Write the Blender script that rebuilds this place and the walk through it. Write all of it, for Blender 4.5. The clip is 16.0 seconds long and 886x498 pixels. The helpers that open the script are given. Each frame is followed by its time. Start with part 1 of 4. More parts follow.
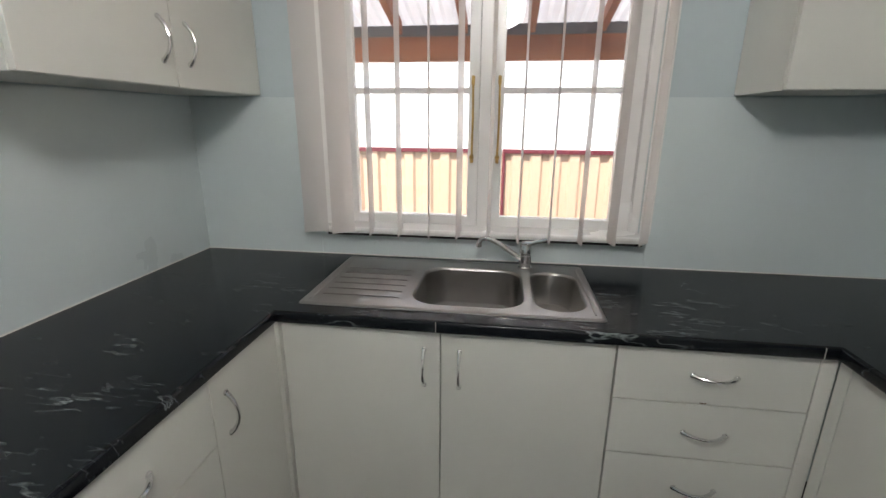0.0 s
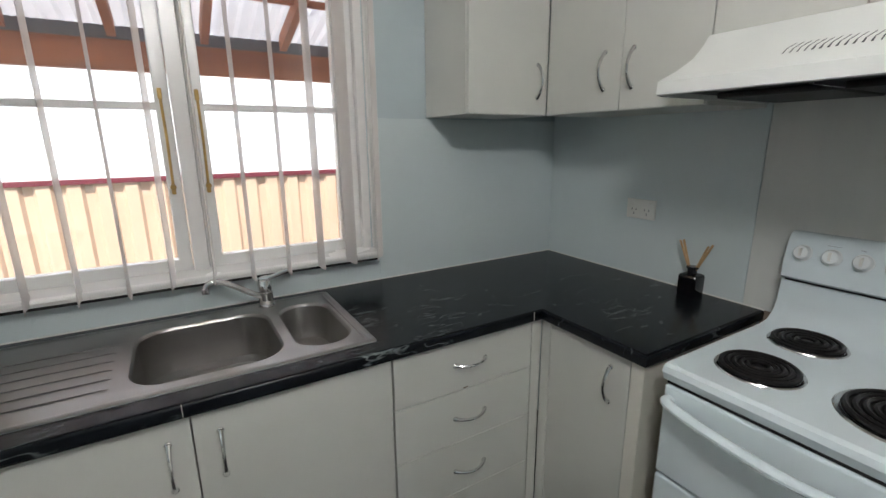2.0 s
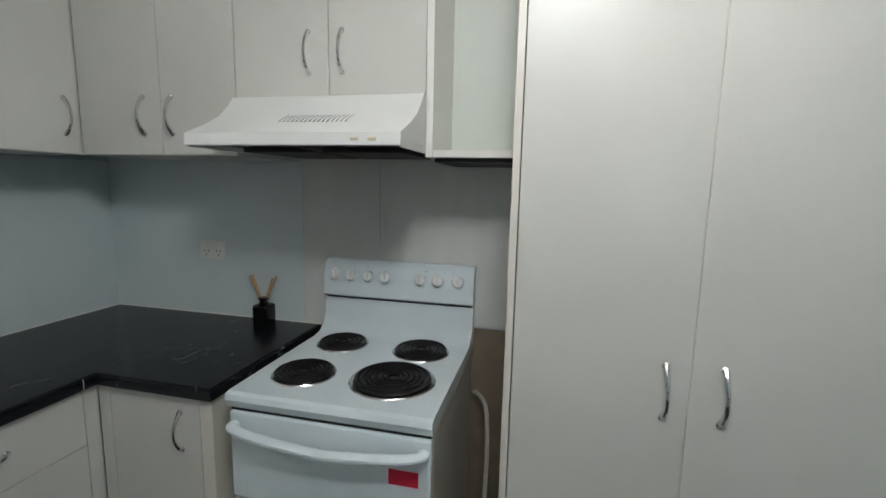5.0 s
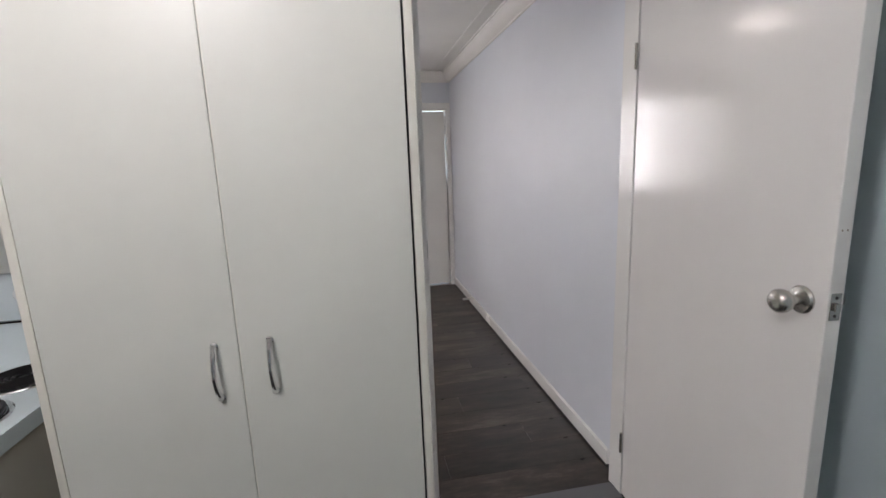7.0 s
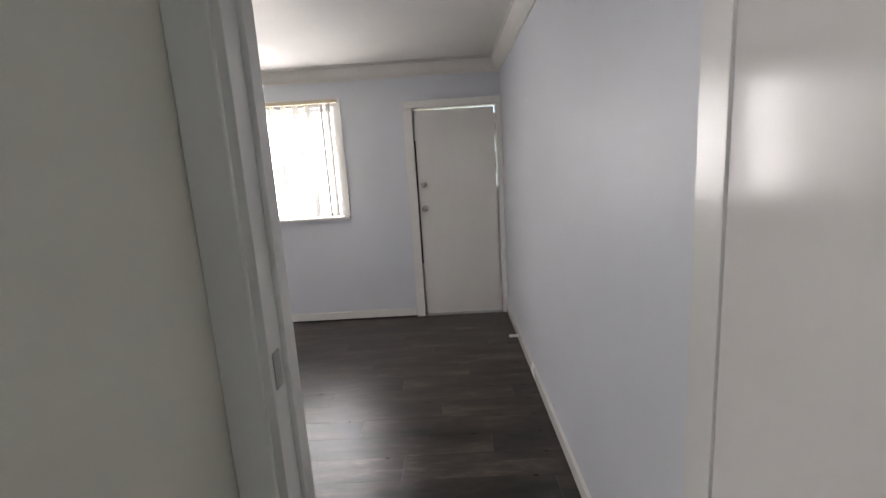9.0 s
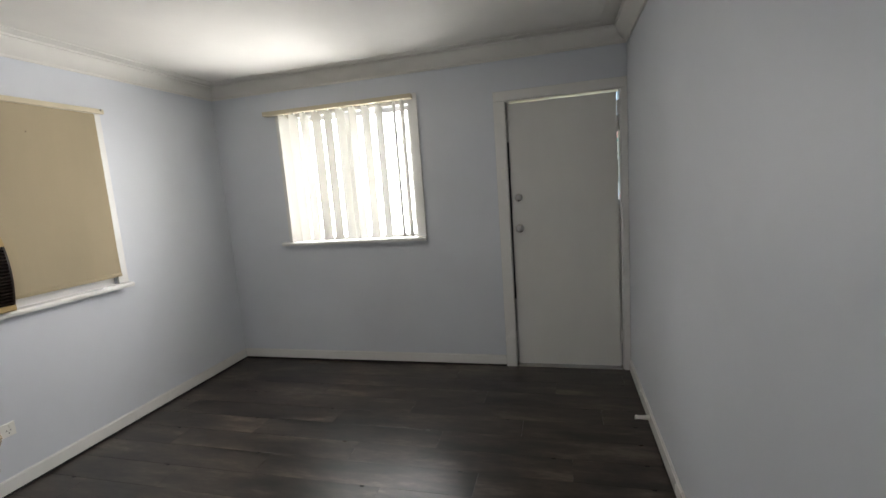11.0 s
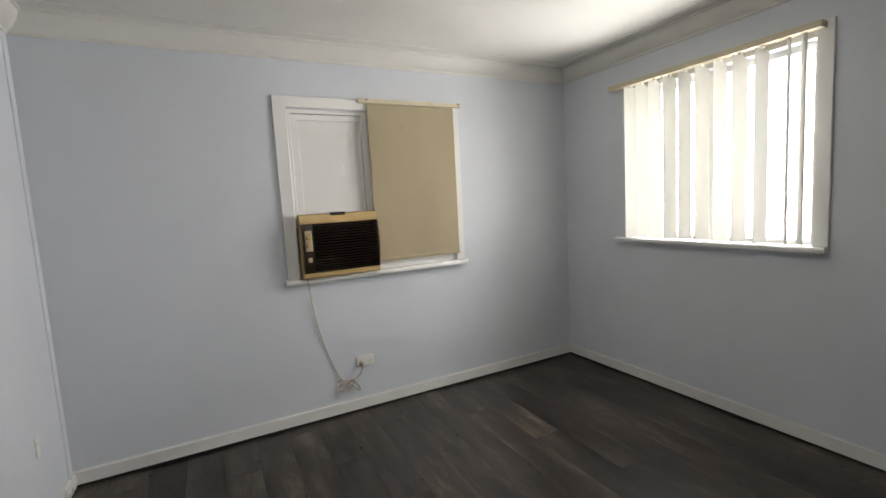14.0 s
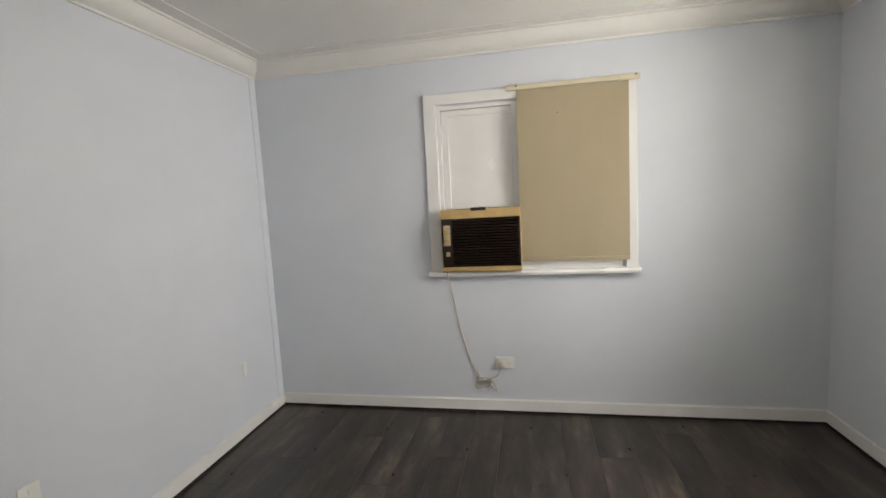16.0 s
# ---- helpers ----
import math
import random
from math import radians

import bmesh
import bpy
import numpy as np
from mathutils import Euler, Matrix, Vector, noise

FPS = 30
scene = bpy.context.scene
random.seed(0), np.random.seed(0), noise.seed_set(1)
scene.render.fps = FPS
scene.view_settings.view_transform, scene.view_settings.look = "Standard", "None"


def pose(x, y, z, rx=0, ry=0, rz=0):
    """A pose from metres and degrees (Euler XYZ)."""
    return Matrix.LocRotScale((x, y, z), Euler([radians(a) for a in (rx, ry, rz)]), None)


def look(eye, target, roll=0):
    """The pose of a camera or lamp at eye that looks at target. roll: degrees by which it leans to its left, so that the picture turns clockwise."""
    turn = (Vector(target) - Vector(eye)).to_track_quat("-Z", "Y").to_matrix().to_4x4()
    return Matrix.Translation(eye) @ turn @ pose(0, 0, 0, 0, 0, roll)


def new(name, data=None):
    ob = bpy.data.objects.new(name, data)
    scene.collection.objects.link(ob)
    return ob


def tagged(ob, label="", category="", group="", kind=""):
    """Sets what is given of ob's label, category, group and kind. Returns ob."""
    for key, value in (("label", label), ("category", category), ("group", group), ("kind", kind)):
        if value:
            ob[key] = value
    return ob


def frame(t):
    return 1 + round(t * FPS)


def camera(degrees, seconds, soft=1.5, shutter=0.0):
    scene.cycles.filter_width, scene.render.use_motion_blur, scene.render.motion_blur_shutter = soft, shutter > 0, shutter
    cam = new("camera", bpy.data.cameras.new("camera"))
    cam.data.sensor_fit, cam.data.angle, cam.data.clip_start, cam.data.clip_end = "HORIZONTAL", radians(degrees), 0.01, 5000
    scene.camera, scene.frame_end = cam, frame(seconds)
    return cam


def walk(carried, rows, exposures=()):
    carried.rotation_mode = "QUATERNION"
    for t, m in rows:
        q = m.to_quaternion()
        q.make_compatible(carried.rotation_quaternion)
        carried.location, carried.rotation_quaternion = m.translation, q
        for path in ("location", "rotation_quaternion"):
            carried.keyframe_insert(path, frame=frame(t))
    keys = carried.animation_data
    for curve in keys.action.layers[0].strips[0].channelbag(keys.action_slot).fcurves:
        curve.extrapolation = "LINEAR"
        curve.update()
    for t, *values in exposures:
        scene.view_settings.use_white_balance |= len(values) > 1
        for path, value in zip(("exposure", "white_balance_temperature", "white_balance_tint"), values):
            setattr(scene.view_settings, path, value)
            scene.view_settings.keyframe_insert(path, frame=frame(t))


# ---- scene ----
cam = camera(89.5, 16.0)
PATH = [
    (0, (0.249, 0.276, 1.438), (-0.008, 2.181, 0.885), 0.4),
    (0.5, (0.21, 0.357, 1.421), (0.287, 2.282, 0.886), 0.8),
    (1, (0.187, 0.385, 1.424), (0.673, 2.251, 0.894), 0.4),
    (1.5, (0.157, 0.389, 1.429), (0.968, 2.144, 0.917), -0.6),
    (2, (0.126, 0.392, 1.438), (1.12, 2.062, 0.966), -0.5),
    (2.5, (0.119, 0.368, 1.447), (1.237, 1.972, 1.022), -0.4),
    (3, (0.123, 0.364, 1.445), (1.299, 1.935, 1.059), -0.7),
    (3.5, (0.136, 0.353, 1.453), (1.483, 1.794, 1.124), -0.2),
    (4, (0.161, 0.31, 1.451), (1.837, 1.367, 1.182), 0.9),
    (6.5, (0.134, -0.198, 1.45), (2.092, -0.325, 1.063), -1.0),
    (7, (0.171, -0.387, 1.443), (2.105, -0.735, 1.071), -2.2),
    (7.5, (0.309, -0.602, 1.452), (2.248, -0.95, 1.105), -3.0),
    (8, (0.467, -0.821, 1.459), (2.43, -0.999, 1.12), -3.9),
    (10.5, (1.734, -0.976, 1.546), (3.685, -0.694, 1.212), -3.4),
    (11, (1.922, -0.984, 1.478), (3.834, -0.472, 1.195), -4.2),
    (11.5, (2.158, -1.048, 1.473), (3.972, -0.244, 1.225), -3.2),
    (12, (2.305, -1.022, 1.46), (4.021, -0.021, 1.229), -3.4),
    (12.5, (2.422, -1.037, 1.446), (3.949, 0.238, 1.245), -3.7),
    (13, (2.488, -1.049, 1.438), (3.788, 0.459, 1.249), -2.8),
    (13.5, (2.514, -1.051, 1.432), (3.6, 0.617, 1.235), -3.0),
    (14, (2.597, -1.037, 1.418), (3.508, 0.731, 1.208), -3.3),
    (14.5, (2.788, -1.003, 1.442), (3.446, 0.871, 1.209), -3.0),
    (15, (3.05, -1.013, 1.463), (3.407, 0.941, 1.228), -4.0),
    (15.5, (3.353, -1.034, 1.412), (3.334, 0.956, 1.216), -3.5),
    (16, (3.655, -0.988, 1.439), (3.271, 0.963, 1.229), -3.1),
]
EXPOSURES = [(0.0, 2.0, 6650, 14), (1.0, 2.1, 6500, 14), (2.0, 1.9, 6450, 13), (4.2, 1.55, 6300, 8), (6.3, 1.85, 6400, 19), (8.2, 1.85, 6550, 19), (10.3, 1.0, 6550, 10), (11.2, 1.0, 6550, 10), (12.0, 0.58, 6550, 10), (13.3, 1.0, 6450, 9), (14.5, 0.95, 6750, 10), (15.0, 0.8, 6750, 10), (15.5, 0.75, 6850, 10), (16.0, 1.15, 6800, 10)]
walk(cam, [(t, look(eye, target, roll)) for t, eye, target, roll in PATH], EXPOSURES)
LIVING_WINDOW_POWER, KITCHEN_LAMP, LIVING_LAMP = 21.0, 14.5, 8.5

# ---- light ----
world = bpy.data.worlds.new("sky_world")
scene.world = world
world.use_nodes = True
_sky = world.node_tree.nodes.new("ShaderNodeTexSky")
_sky.sky_type, _sky.sun_disc = "NISHITA", False
SUN_EL, SUN_AZ = radians(62), radians(200)
_sky.sun_elevation, _sky.sun_rotation = SUN_EL, SUN_AZ
world.node_tree.links.new(_sky.outputs[0], world.node_tree.nodes["Background"].inputs[0])
world.node_tree.nodes["Background"].inputs[1].default_value = 0.15
sun_data = bpy.data.lights.new("sun", "SUN")
sun_data.energy, sun_data.angle, sun_data.color = 3.6, radians(0.5), (1.0, 0.95, 0.88)
sun = new("sun", sun_data)
_sd = Vector((math.sin(SUN_AZ) * math.cos(SUN_EL), math.cos(SUN_AZ) * math.cos(SUN_EL), math.sin(SUN_EL)))
sun.matrix_world = look(_sd * 30, (0, 0, 0))


def window_light(name, at, toward, w, h, power, color):
    """An area lamp in a window's opening, in place of the sky's light."""
    d = bpy.data.lights.new(name, "AREA")
    d.shape, d.size, d.size_y, d.energy, d.color = "RECTANGLE", w, h, power, color
    ob = new(name, d)
    ob.matrix_world = look(at, toward)
    return ob


window_light("window_light", (5.475, 0.69, 1.60), (4.0, 0.69, 1.60), 1.06, 1.0, LIVING_WINDOW_POWER, (1.0, 0.99, 0.97))

# ---- materials ----


def nodes_of(name):
    m = bpy.data.materials.new(name)
    m.use_nodes = True
    nt = m.node_tree
    return m, nt, nt.nodes["Principled BSDF"]


def add_node(nt, kind, **values):
    n = nt.nodes.new(kind)
    for k, v in values.items():
        n.inputs[k.replace("_", " ")].default_value = v
    return n


def noise_at(nt, scale, stretch=(1, 1, 1), detail=4.0, rough=0.55, coord="Object", random_shift=False):
    tc = nt.nodes.new("ShaderNodeTexCoord")
    mp = nt.nodes.new("ShaderNodeMapping")
    mp.inputs["Scale"].default_value = stretch
    nt.links.new(tc.outputs[coord], mp.inputs["Vector"])
    if random_shift:
        info = nt.nodes.new("ShaderNodeObjectInfo")
        sc = nt.nodes.new("ShaderNodeMath")
        sc.operation = "MULTIPLY"
        sc.inputs[1].default_value = 37.0
        nt.links.new(info.outputs["Random"], sc.inputs[0])
        nt.links.new(sc.outputs[0], mp.inputs["Location"])
    nz = add_node(nt, "ShaderNodeTexNoise", Scale=scale, Detail=detail, Roughness=rough)
    nt.links.new(mp.outputs[0], nz.inputs["Vector"])
    return nz


def ramp(nt, src, stops):
    r = nt.nodes.new("ShaderNodeValToRGB")
    el = r.color_ramp.elements
    while len(el) < len(stops):
        el.new(0.5)
    for e, (p, c) in zip(el, stops):
        e.position, e.color = p, (*c, 1)
    nt.links.new(src, r.inputs[0])
    return r


def bump(nt, b, src, strength, dist):
    n = nt.nodes.new("ShaderNodeBump")
    n.inputs["Strength"].default_value, n.inputs["Distance"].default_value = strength, dist
    nt.links.new(src, n.inputs["Height"])
    nt.links.new(n.outputs[0], b.inputs["Normal"])
    return n


def surface(name, color, rough=0.5, metal=0.0, vary=0.06, scale=3.0, grain=180.0, relief=0.0005, stretch=(1, 1, 1), spec=0.5, blotch=0.08):
    """A surface with variation at two scales: broad blotches and fine grain, with a little relief."""
    m, nt, b = nodes_of(name)
    big = noise_at(nt, scale, stretch)
    lo = tuple(c * (1 - vary) for c in color)
    hi = tuple(min(1, c * (1 + vary)) for c in color)
    r = ramp(nt, big.outputs[0], [(0.3, lo), (0.7, hi)])
    nt.links.new(r.outputs[0], b.inputs["Base Color"])
    fine = noise_at(nt, grain, stretch, detail=2.0)
    bump(nt, b, fine.outputs[0], 0.35, relief)
    rr = nt.nodes.new("ShaderNodeMapRange")
    rr.inputs["To Min"].default_value, rr.inputs["To Max"].default_value = max(0.02, rough - blotch), min(1, rough + blotch)
    nt.links.new(big.outputs[0], rr.inputs["Value"])
    nt.links.new(rr.outputs[0], b.inputs["Roughness"])
    b.inputs["Metallic"].default_value = metal
    b.inputs["Specular IOR Level"].default_value = spec
    return m


WALL_KITCHEN = surface("wall_paint_grey_blue", (0.50, 0.575, 0.595), 0.45, vary=0.03, grain=90, relief=0.0003)
SPLASH = surface("splash_sheet", (0.62, 0.685, 0.69), 0.30, vary=0.025, grain=60, relief=0.0003, scale=2)
SPLASH_STOVE = surface("splash_sheet_stove", (0.66, 0.665, 0.635), 0.30, vary=0.04, grain=60, relief=0.0003, scale=3, stretch=(1, 4, 0.6))
WALL_LIVING = surface("wall_paint_lavender", (0.65, 0.672, 0.715), 0.45, vary=0.03, grain=110, relief=0.0003, scale=1.6, spec=0.32)
CEILING = surface("ceiling_paint", (0.74, 0.72, 0.68), 0.7, vary=0.03, grain=90, relief=0.0002)
TRIM = surface("trim_gloss_white", (0.78, 0.77, 0.75), 0.25, vary=0.03, grain=140, relief=0.00008)
DOOR_PAINT = surface("door_gloss_paint", (0.74, 0.72, 0.70), 0.13, vary=0.02, grain=45, relief=0.0003, stretch=(1, 1, 0.35), blotch=0.03, spec=0.16)
FRONT_DOOR_PAINT = surface("front_door_paint", (0.75, 0.735, 0.70), 0.38, vary=0.03, grain=70, relief=0.0005, stretch=(1, 1, 0.4))
LAMINATE = surface("cream_laminate", (0.61, 0.605, 0.56), 0.36, vary=0.025, grain=240, relief=0.00025)
LAMINATE_EDGE = surface("cream_edge_strip", (0.67, 0.645, 0.575), 0.4, vary=0.05, grain=200)
CARCASS = surface("cabinet_carcass", (0.30, 0.28, 0.24), 0.6, vary=0.08)
PALE_BOARD = surface("pale_board", (0.66, 0.70, 0.64), 0.4, vary=0.03)
BARE_WALL = surface("bare_brown_board", (0.23, 0.18, 0.13), 0.7, vary=0.15, scale=8)
CHROME = surface("chrome", (0.72, 0.72, 0.72), 0.14, metal=1.0, vary=0.03, grain=300, relief=0.0001, blotch=0.05)
NICKEL = surface("brushed_nickel", (0.52, 0.50, 0.47), 0.24, metal=1.0, vary=0.05, grain=500, relief=0.0001, stretch=(1, 1, 8))
STEEL = surface("sink_steel", (0.40, 0.385, 0.37), 0.34, metal=1.0, vary=0.08, scale=9, grain=420, relief=0.00012, stretch=(0.15, 1, 1))
BRASS = surface("aged_brass", (0.50, 0.33, 0.12), 0.36, metal=1.0, vary=0.15, scale=30)
ENAMEL = surface("stove_enamel", (0.70, 0.775, 0.80), 0.16, vary=0.02, scale=4, grain=60, relief=0.0002, blotch=0.04)
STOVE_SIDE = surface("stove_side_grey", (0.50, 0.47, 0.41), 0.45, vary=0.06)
HOOD = surface("rangehood_cream", (0.76, 0.77, 0.74), 0.30, vary=0.03)
DARK_METAL = surface("dark_filter_metal", (0.03, 0.03, 0.03), 0.5, metal=0.4, vary=0.3, scale=20)
COIL = surface("element_coil", (0.018, 0.017, 0.017), 0.42, metal=0.3, vary=0.3, scale=40)
# plain black for dark parts, and for strips painted as shade in gaps
BLACK_PART_AND_SHADE = surface("black_part_and_shade", (0.012, 0.012, 0.012), 0.6, vary=0.2)
PLASTIC = surface("white_plastic", (0.78, 0.77, 0.73), 0.32, vary=0.02)
KNOB_PLASTIC = surface("clear_knob", (0.82, 0.85, 0.85), 0.2, vary=0.02)
AC_BEIGE = surface("aged_beige_plastic", (0.47, 0.33, 0.14), 0.42, vary=0.10, scale=10)
AC_BROWN = surface("dark_brown_plastic", (0.022, 0.013, 0.009), 0.4, vary=0.2, scale=20)
AC_PALE = surface("pale_control_plate", (0.46, 0.37, 0.24), 0.4, vary=0.1, scale=25)
BLACK_GLASS = surface("black_bottle", (0.006, 0.006, 0.007), 0.08, vary=0.1)
REED = surface("reed_stick", (0.50, 0.32, 0.16), 0.7, vary=0.2, scale=60, stretch=(1, 1, 0.2))
RED = surface("red_sticker", (0.55, 0.02, 0.05), 0.4, vary=0.1, scale=30)
CORD = surface("beige_cord", (0.42, 0.34, 0.23), 0.5, vary=0.1, scale=40)
INK = surface("dark_ink", (0.05, 0.05, 0.06), 0.5, vary=0.1)
RAIL = surface("cream_rail", (0.60, 0.53, 0.38), 0.4, vary=0.06, scale=8)
TIMBER = surface("red_stained_timber", (0.34, 0.13, 0.07), 0.6, vary=0.25, scale=4, grain=90, relief=0.002, stretch=(0.3, 2, 2))
FENCE = surface("cream_steel_fence", (0.52, 0.37, 0.26), 0.45, vary=0.05, scale=2)
FENCE_RAIL = surface("maroon_steel", (0.13, 0.02, 0.028), 0.45, vary=0.1)
CONCRETE = surface("concrete", (0.50, 0.48, 0.45), 0.85, vary=0.15, scale=2, grain=60, relief=0.003)
GROUND = surface("dry_grass_ground", (0.20, 0.19, 0.10), 0.95, vary=0.3, scale=1.2, grain=40, relief=0.02)
WEATHERBOARD = surface("white_weatherboard", (0.78, 0.78, 0.76), 0.5, vary=0.04)
TILE_ROOF = surface("roof_tile", (0.26, 0.12, 0.08), 0.8, vary=0.2, scale=6)
LEAF = surface("leaf_green", (0.07, 0.12, 0.035), 0.6, vary=0.4, scale=3)
BARK = surface("bark", (0.16, 0.11, 0.08), 0.9, vary=0.3, scale=12, grain=40, relief=0.01)
TEAL = surface("teal_paint", (0.10, 0.38, 0.34), 0.5, vary=0.1)
GREY_STEEL = surface("gutter_steel", (0.16, 0.16, 0.17), 0.45, metal=0.6, vary=0.1)


def fabric(name, color, through_share, weave=700.0, sheer=0.0):
    m, nt, b = nodes_of(name)
    nz = noise_at(nt, 5.0, (1, 1, 0.2))
    r = ramp(nt, nz.outputs[0], [(0.3, tuple(c * 0.93 for c in color)), (0.7, color)])
    nt.links.new(r.outputs[0], b.inputs["Base Color"])
    b.inputs["Roughness"].default_value = 0.85
    fine = noise_at(nt, weave, (1, 1, 1), detail=1.0)
    bump(nt, b, fine.outputs[0], 0.3, 0.0004)
    t = nt.nodes.new("ShaderNodeBsdfTranslucent")
    nt.links.new(r.outputs[0], t.inputs[0])
    mix = nt.nodes.new("ShaderNodeMixShader")
    mix.inputs[0].default_value = through_share
    out = nt.nodes["Material Output"]
    nt.links.new(b.outputs[0], mix.inputs[1])
    nt.links.new(t.outputs[0], mix.inputs[2])
    last = mix
    if sheer:
        clear = nt.nodes.new("ShaderNodeBsdfTransparent")
        last = nt.nodes.new("ShaderNodeMixShader")
        last.inputs[0].default_value = sheer
        nt.links.new(mix.outputs[0], last.inputs[1])
        nt.links.new(clear.outputs[0], last.inputs[2])
    nt.links.new(last.outputs[0], out.inputs[0])
    return m


SLAT = fabric("blind_fabric_white", (0.95, 0.91, 0.89), 0.75, sheer=0.36)
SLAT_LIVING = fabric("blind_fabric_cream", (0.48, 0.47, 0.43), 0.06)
ROLLER = fabric("roller_fabric_tan", (0.50, 0.42, 0.28), 0.22)
POLY = fabric("translucent_corrugated_sheet", (0.70, 0.675, 0.665), 0.22)


def glass_material():
    """Thin clear pane: light passes straight through, with a faint mirror gloss."""
    m, nt, b = nodes_of("window_glass")
    clear = nt.nodes.new("ShaderNodeBsdfTransparent")
    clear.inputs[0].default_value = (0.96, 0.975, 0.97, 1)
    gloss = nt.nodes.new("ShaderNodeBsdfGlossy")
    gloss.inputs["Roughness"].default_value = 0.01
    mix = nt.nodes.new("ShaderNodeMixShader")
    mix.inputs[0].default_value = 0.05
    nt.links.new(clear.outputs[0], mix.inputs[1])
    nt.links.new(gloss.outputs[0], mix.inputs[2])
    nt.links.new(mix.outputs[0], nt.nodes["Material Output"].inputs[0])
    nt.nodes.remove(b)
    return m


GLASS = glass_material()


def heavy_glass_material():
    m, nt, b = nodes_of("old_window_glass")
    b.inputs["Transmission Weight"].default_value = 1.0
    b.inputs["Roughness"].default_value = 0.0
    b.inputs["IOR"].default_value = 1.45
    b.inputs["Base Color"].default_value = (0.97, 0.98, 0.98, 1)
    return m


HEAVY_GLASS = heavy_glass_material()


def glow_material(name, color, strength):
    m, nt, b = nodes_of(name)
    b.inputs["Base Color"].default_value = (0.8, 0.8, 0.78, 1)
    b.inputs["Emission Color"].default_value = (*color, 1)
    b.inputs["Emission Strength"].default_value = strength
    return m


GLOW_KITCHEN = glow_material("kitchen_lamp_diffuser", (0.98, 0.985, 0.97), KITCHEN_LAMP)
GLOW_LIVING = glow_material("living_lamp_diffuser", (1.0, 0.93, 0.84), LIVING_LAMP)


def worktop_material():
    """Black laminate with thin pale veins in patches."""
    m, nt, b = nodes_of("black_marble_laminate")
    warp = noise_at(nt, 5.0, (1, 1, 1), detail=5.0)
    tc = nt.nodes.new("ShaderNodeTexCoord")
    mix = nt.nodes.new("ShaderNodeMix")
    mix.data_type = "VECTOR"
    mix.inputs[0].default_value = 0.022
    nt.links.new(tc.outputs["Object"], mix.inputs[4])
    nt.links.new(warp.outputs["Color"], mix.inputs[5])
    mp = nt.nodes.new("ShaderNodeMapping")
    mp.inputs["Rotation"].default_value = (0, 0, 0.5)
    mp.inputs["Scale"].default_value = (6.0, 34.0, 20.0)
    nt.links.new(mix.outputs[1], mp.inputs[0])
    v = nt.nodes.new("ShaderNodeTexNoise")
    v.inputs["Scale"].default_value, v.inputs["Detail"].default_value = 1.2, 2.5
    nt.links.new(mp.outputs[0], v.inputs["Vector"])
    a = nt.nodes.new("ShaderNodeMath")
    a.operation = "SUBTRACT"
    a.inputs[1].default_value = 0.5
    nt.links.new(v.outputs[0], a.inputs[0])
    ab = nt.nodes.new("ShaderNodeMath")
    ab.operation = "ABSOLUTE"
    nt.links.new(a.outputs[0], ab.inputs[0])
    line = ramp(nt, ab.outputs[0], [(0.0, (1, 1, 1)), (0.030, (0, 0, 0))])
    patch = noise_at(nt, 5.5, (1, 1.6, 1), detail=5.0, rough=0.7)
    mask = ramp(nt, patch.outputs[0], [(0.52, (0, 0, 0)), (0.74, (1, 1, 1))])
    mul = nt.nodes.new("ShaderNodeMath")
    mul.operation = "MULTIPLY"
    nt.links.new(line.outputs[0], mul.inputs[0])
    nt.links.new(mask.outputs[0], mul.inputs[1])
    col = ramp(nt, mul.outputs[0], [(0.0, (0.006, 0.0075, 0.010)), (1.0, (0.30, 0.34, 0.34))])
    nt.links.new(col.outputs[0], b.inputs["Base Color"])
    b.inputs["Roughness"].default_value = 0.22
    b.inputs["Specular IOR Level"].default_value = 0.26
    fine = noise_at(nt, 260.0, detail=2.0)
    bump(nt, b, fine.outputs[0], 0.2, 0.0003)
    return m


WORKTOP = worktop_material()


def plank_material():
    """Dark brown wood-look vinyl: long grain along y, each plank its own tone."""
    m, nt, b = nodes_of("dark_wood_plank")
    g = noise_at(nt, 1.5, (4.2, 1.0, 3), detail=10.0, rough=0.70, random_shift=True)
    c = ramp(nt, g.outputs[0], [(0.36, (0.006, 0.0045, 0.0035)), (0.48, (0.026, 0.019, 0.015)), (0.56, (0.046, 0.034, 0.026)), (0.68, (0.12, 0.093, 0.072))])
    info = nt.nodes.new("ShaderNodeObjectInfo")
    rr = nt.nodes.new("ShaderNodeMapRange")
    rr.inputs["To Min"].default_value, rr.inputs["To Max"].default_value = 0.86, 1.12
    nt.links.new(info.outputs["Random"], rr.inputs["Value"])
    mx = nt.nodes.new("ShaderNodeVectorMath")
    mx.operation = "SCALE"
    nt.links.new(c.outputs[0], mx.inputs[0])
    nt.links.new(rr.outputs[0], mx.inputs["Scale"])
    nt.links.new(mx.outputs[0], b.inputs["Base Color"])
    w = noise_at(nt, 2.0, (1, 1, 1))
    ro = nt.nodes.new("ShaderNodeMapRange")
    ro.inputs["To Min"].default_value, ro.inputs["To Max"].default_value = 0.20, 0.40
    nt.links.new(w.outputs[0], ro.inputs["Value"])
    nt.links.new(ro.outputs[0], b.inputs["Roughness"])
    bump(nt, b, g.outputs[0], 0.25, 0.001)
    return m


PLANK = plank_material()
TILE = surface("charcoal_floor_tile", (0.035, 0.033, 0.032), 0.4, vary=0.25, scale=6, relief=0.001)
GROUT = surface("dark_underlay", (0.015, 0.014, 0.013), 0.9, vary=0.2)

# ---- building blocks ----


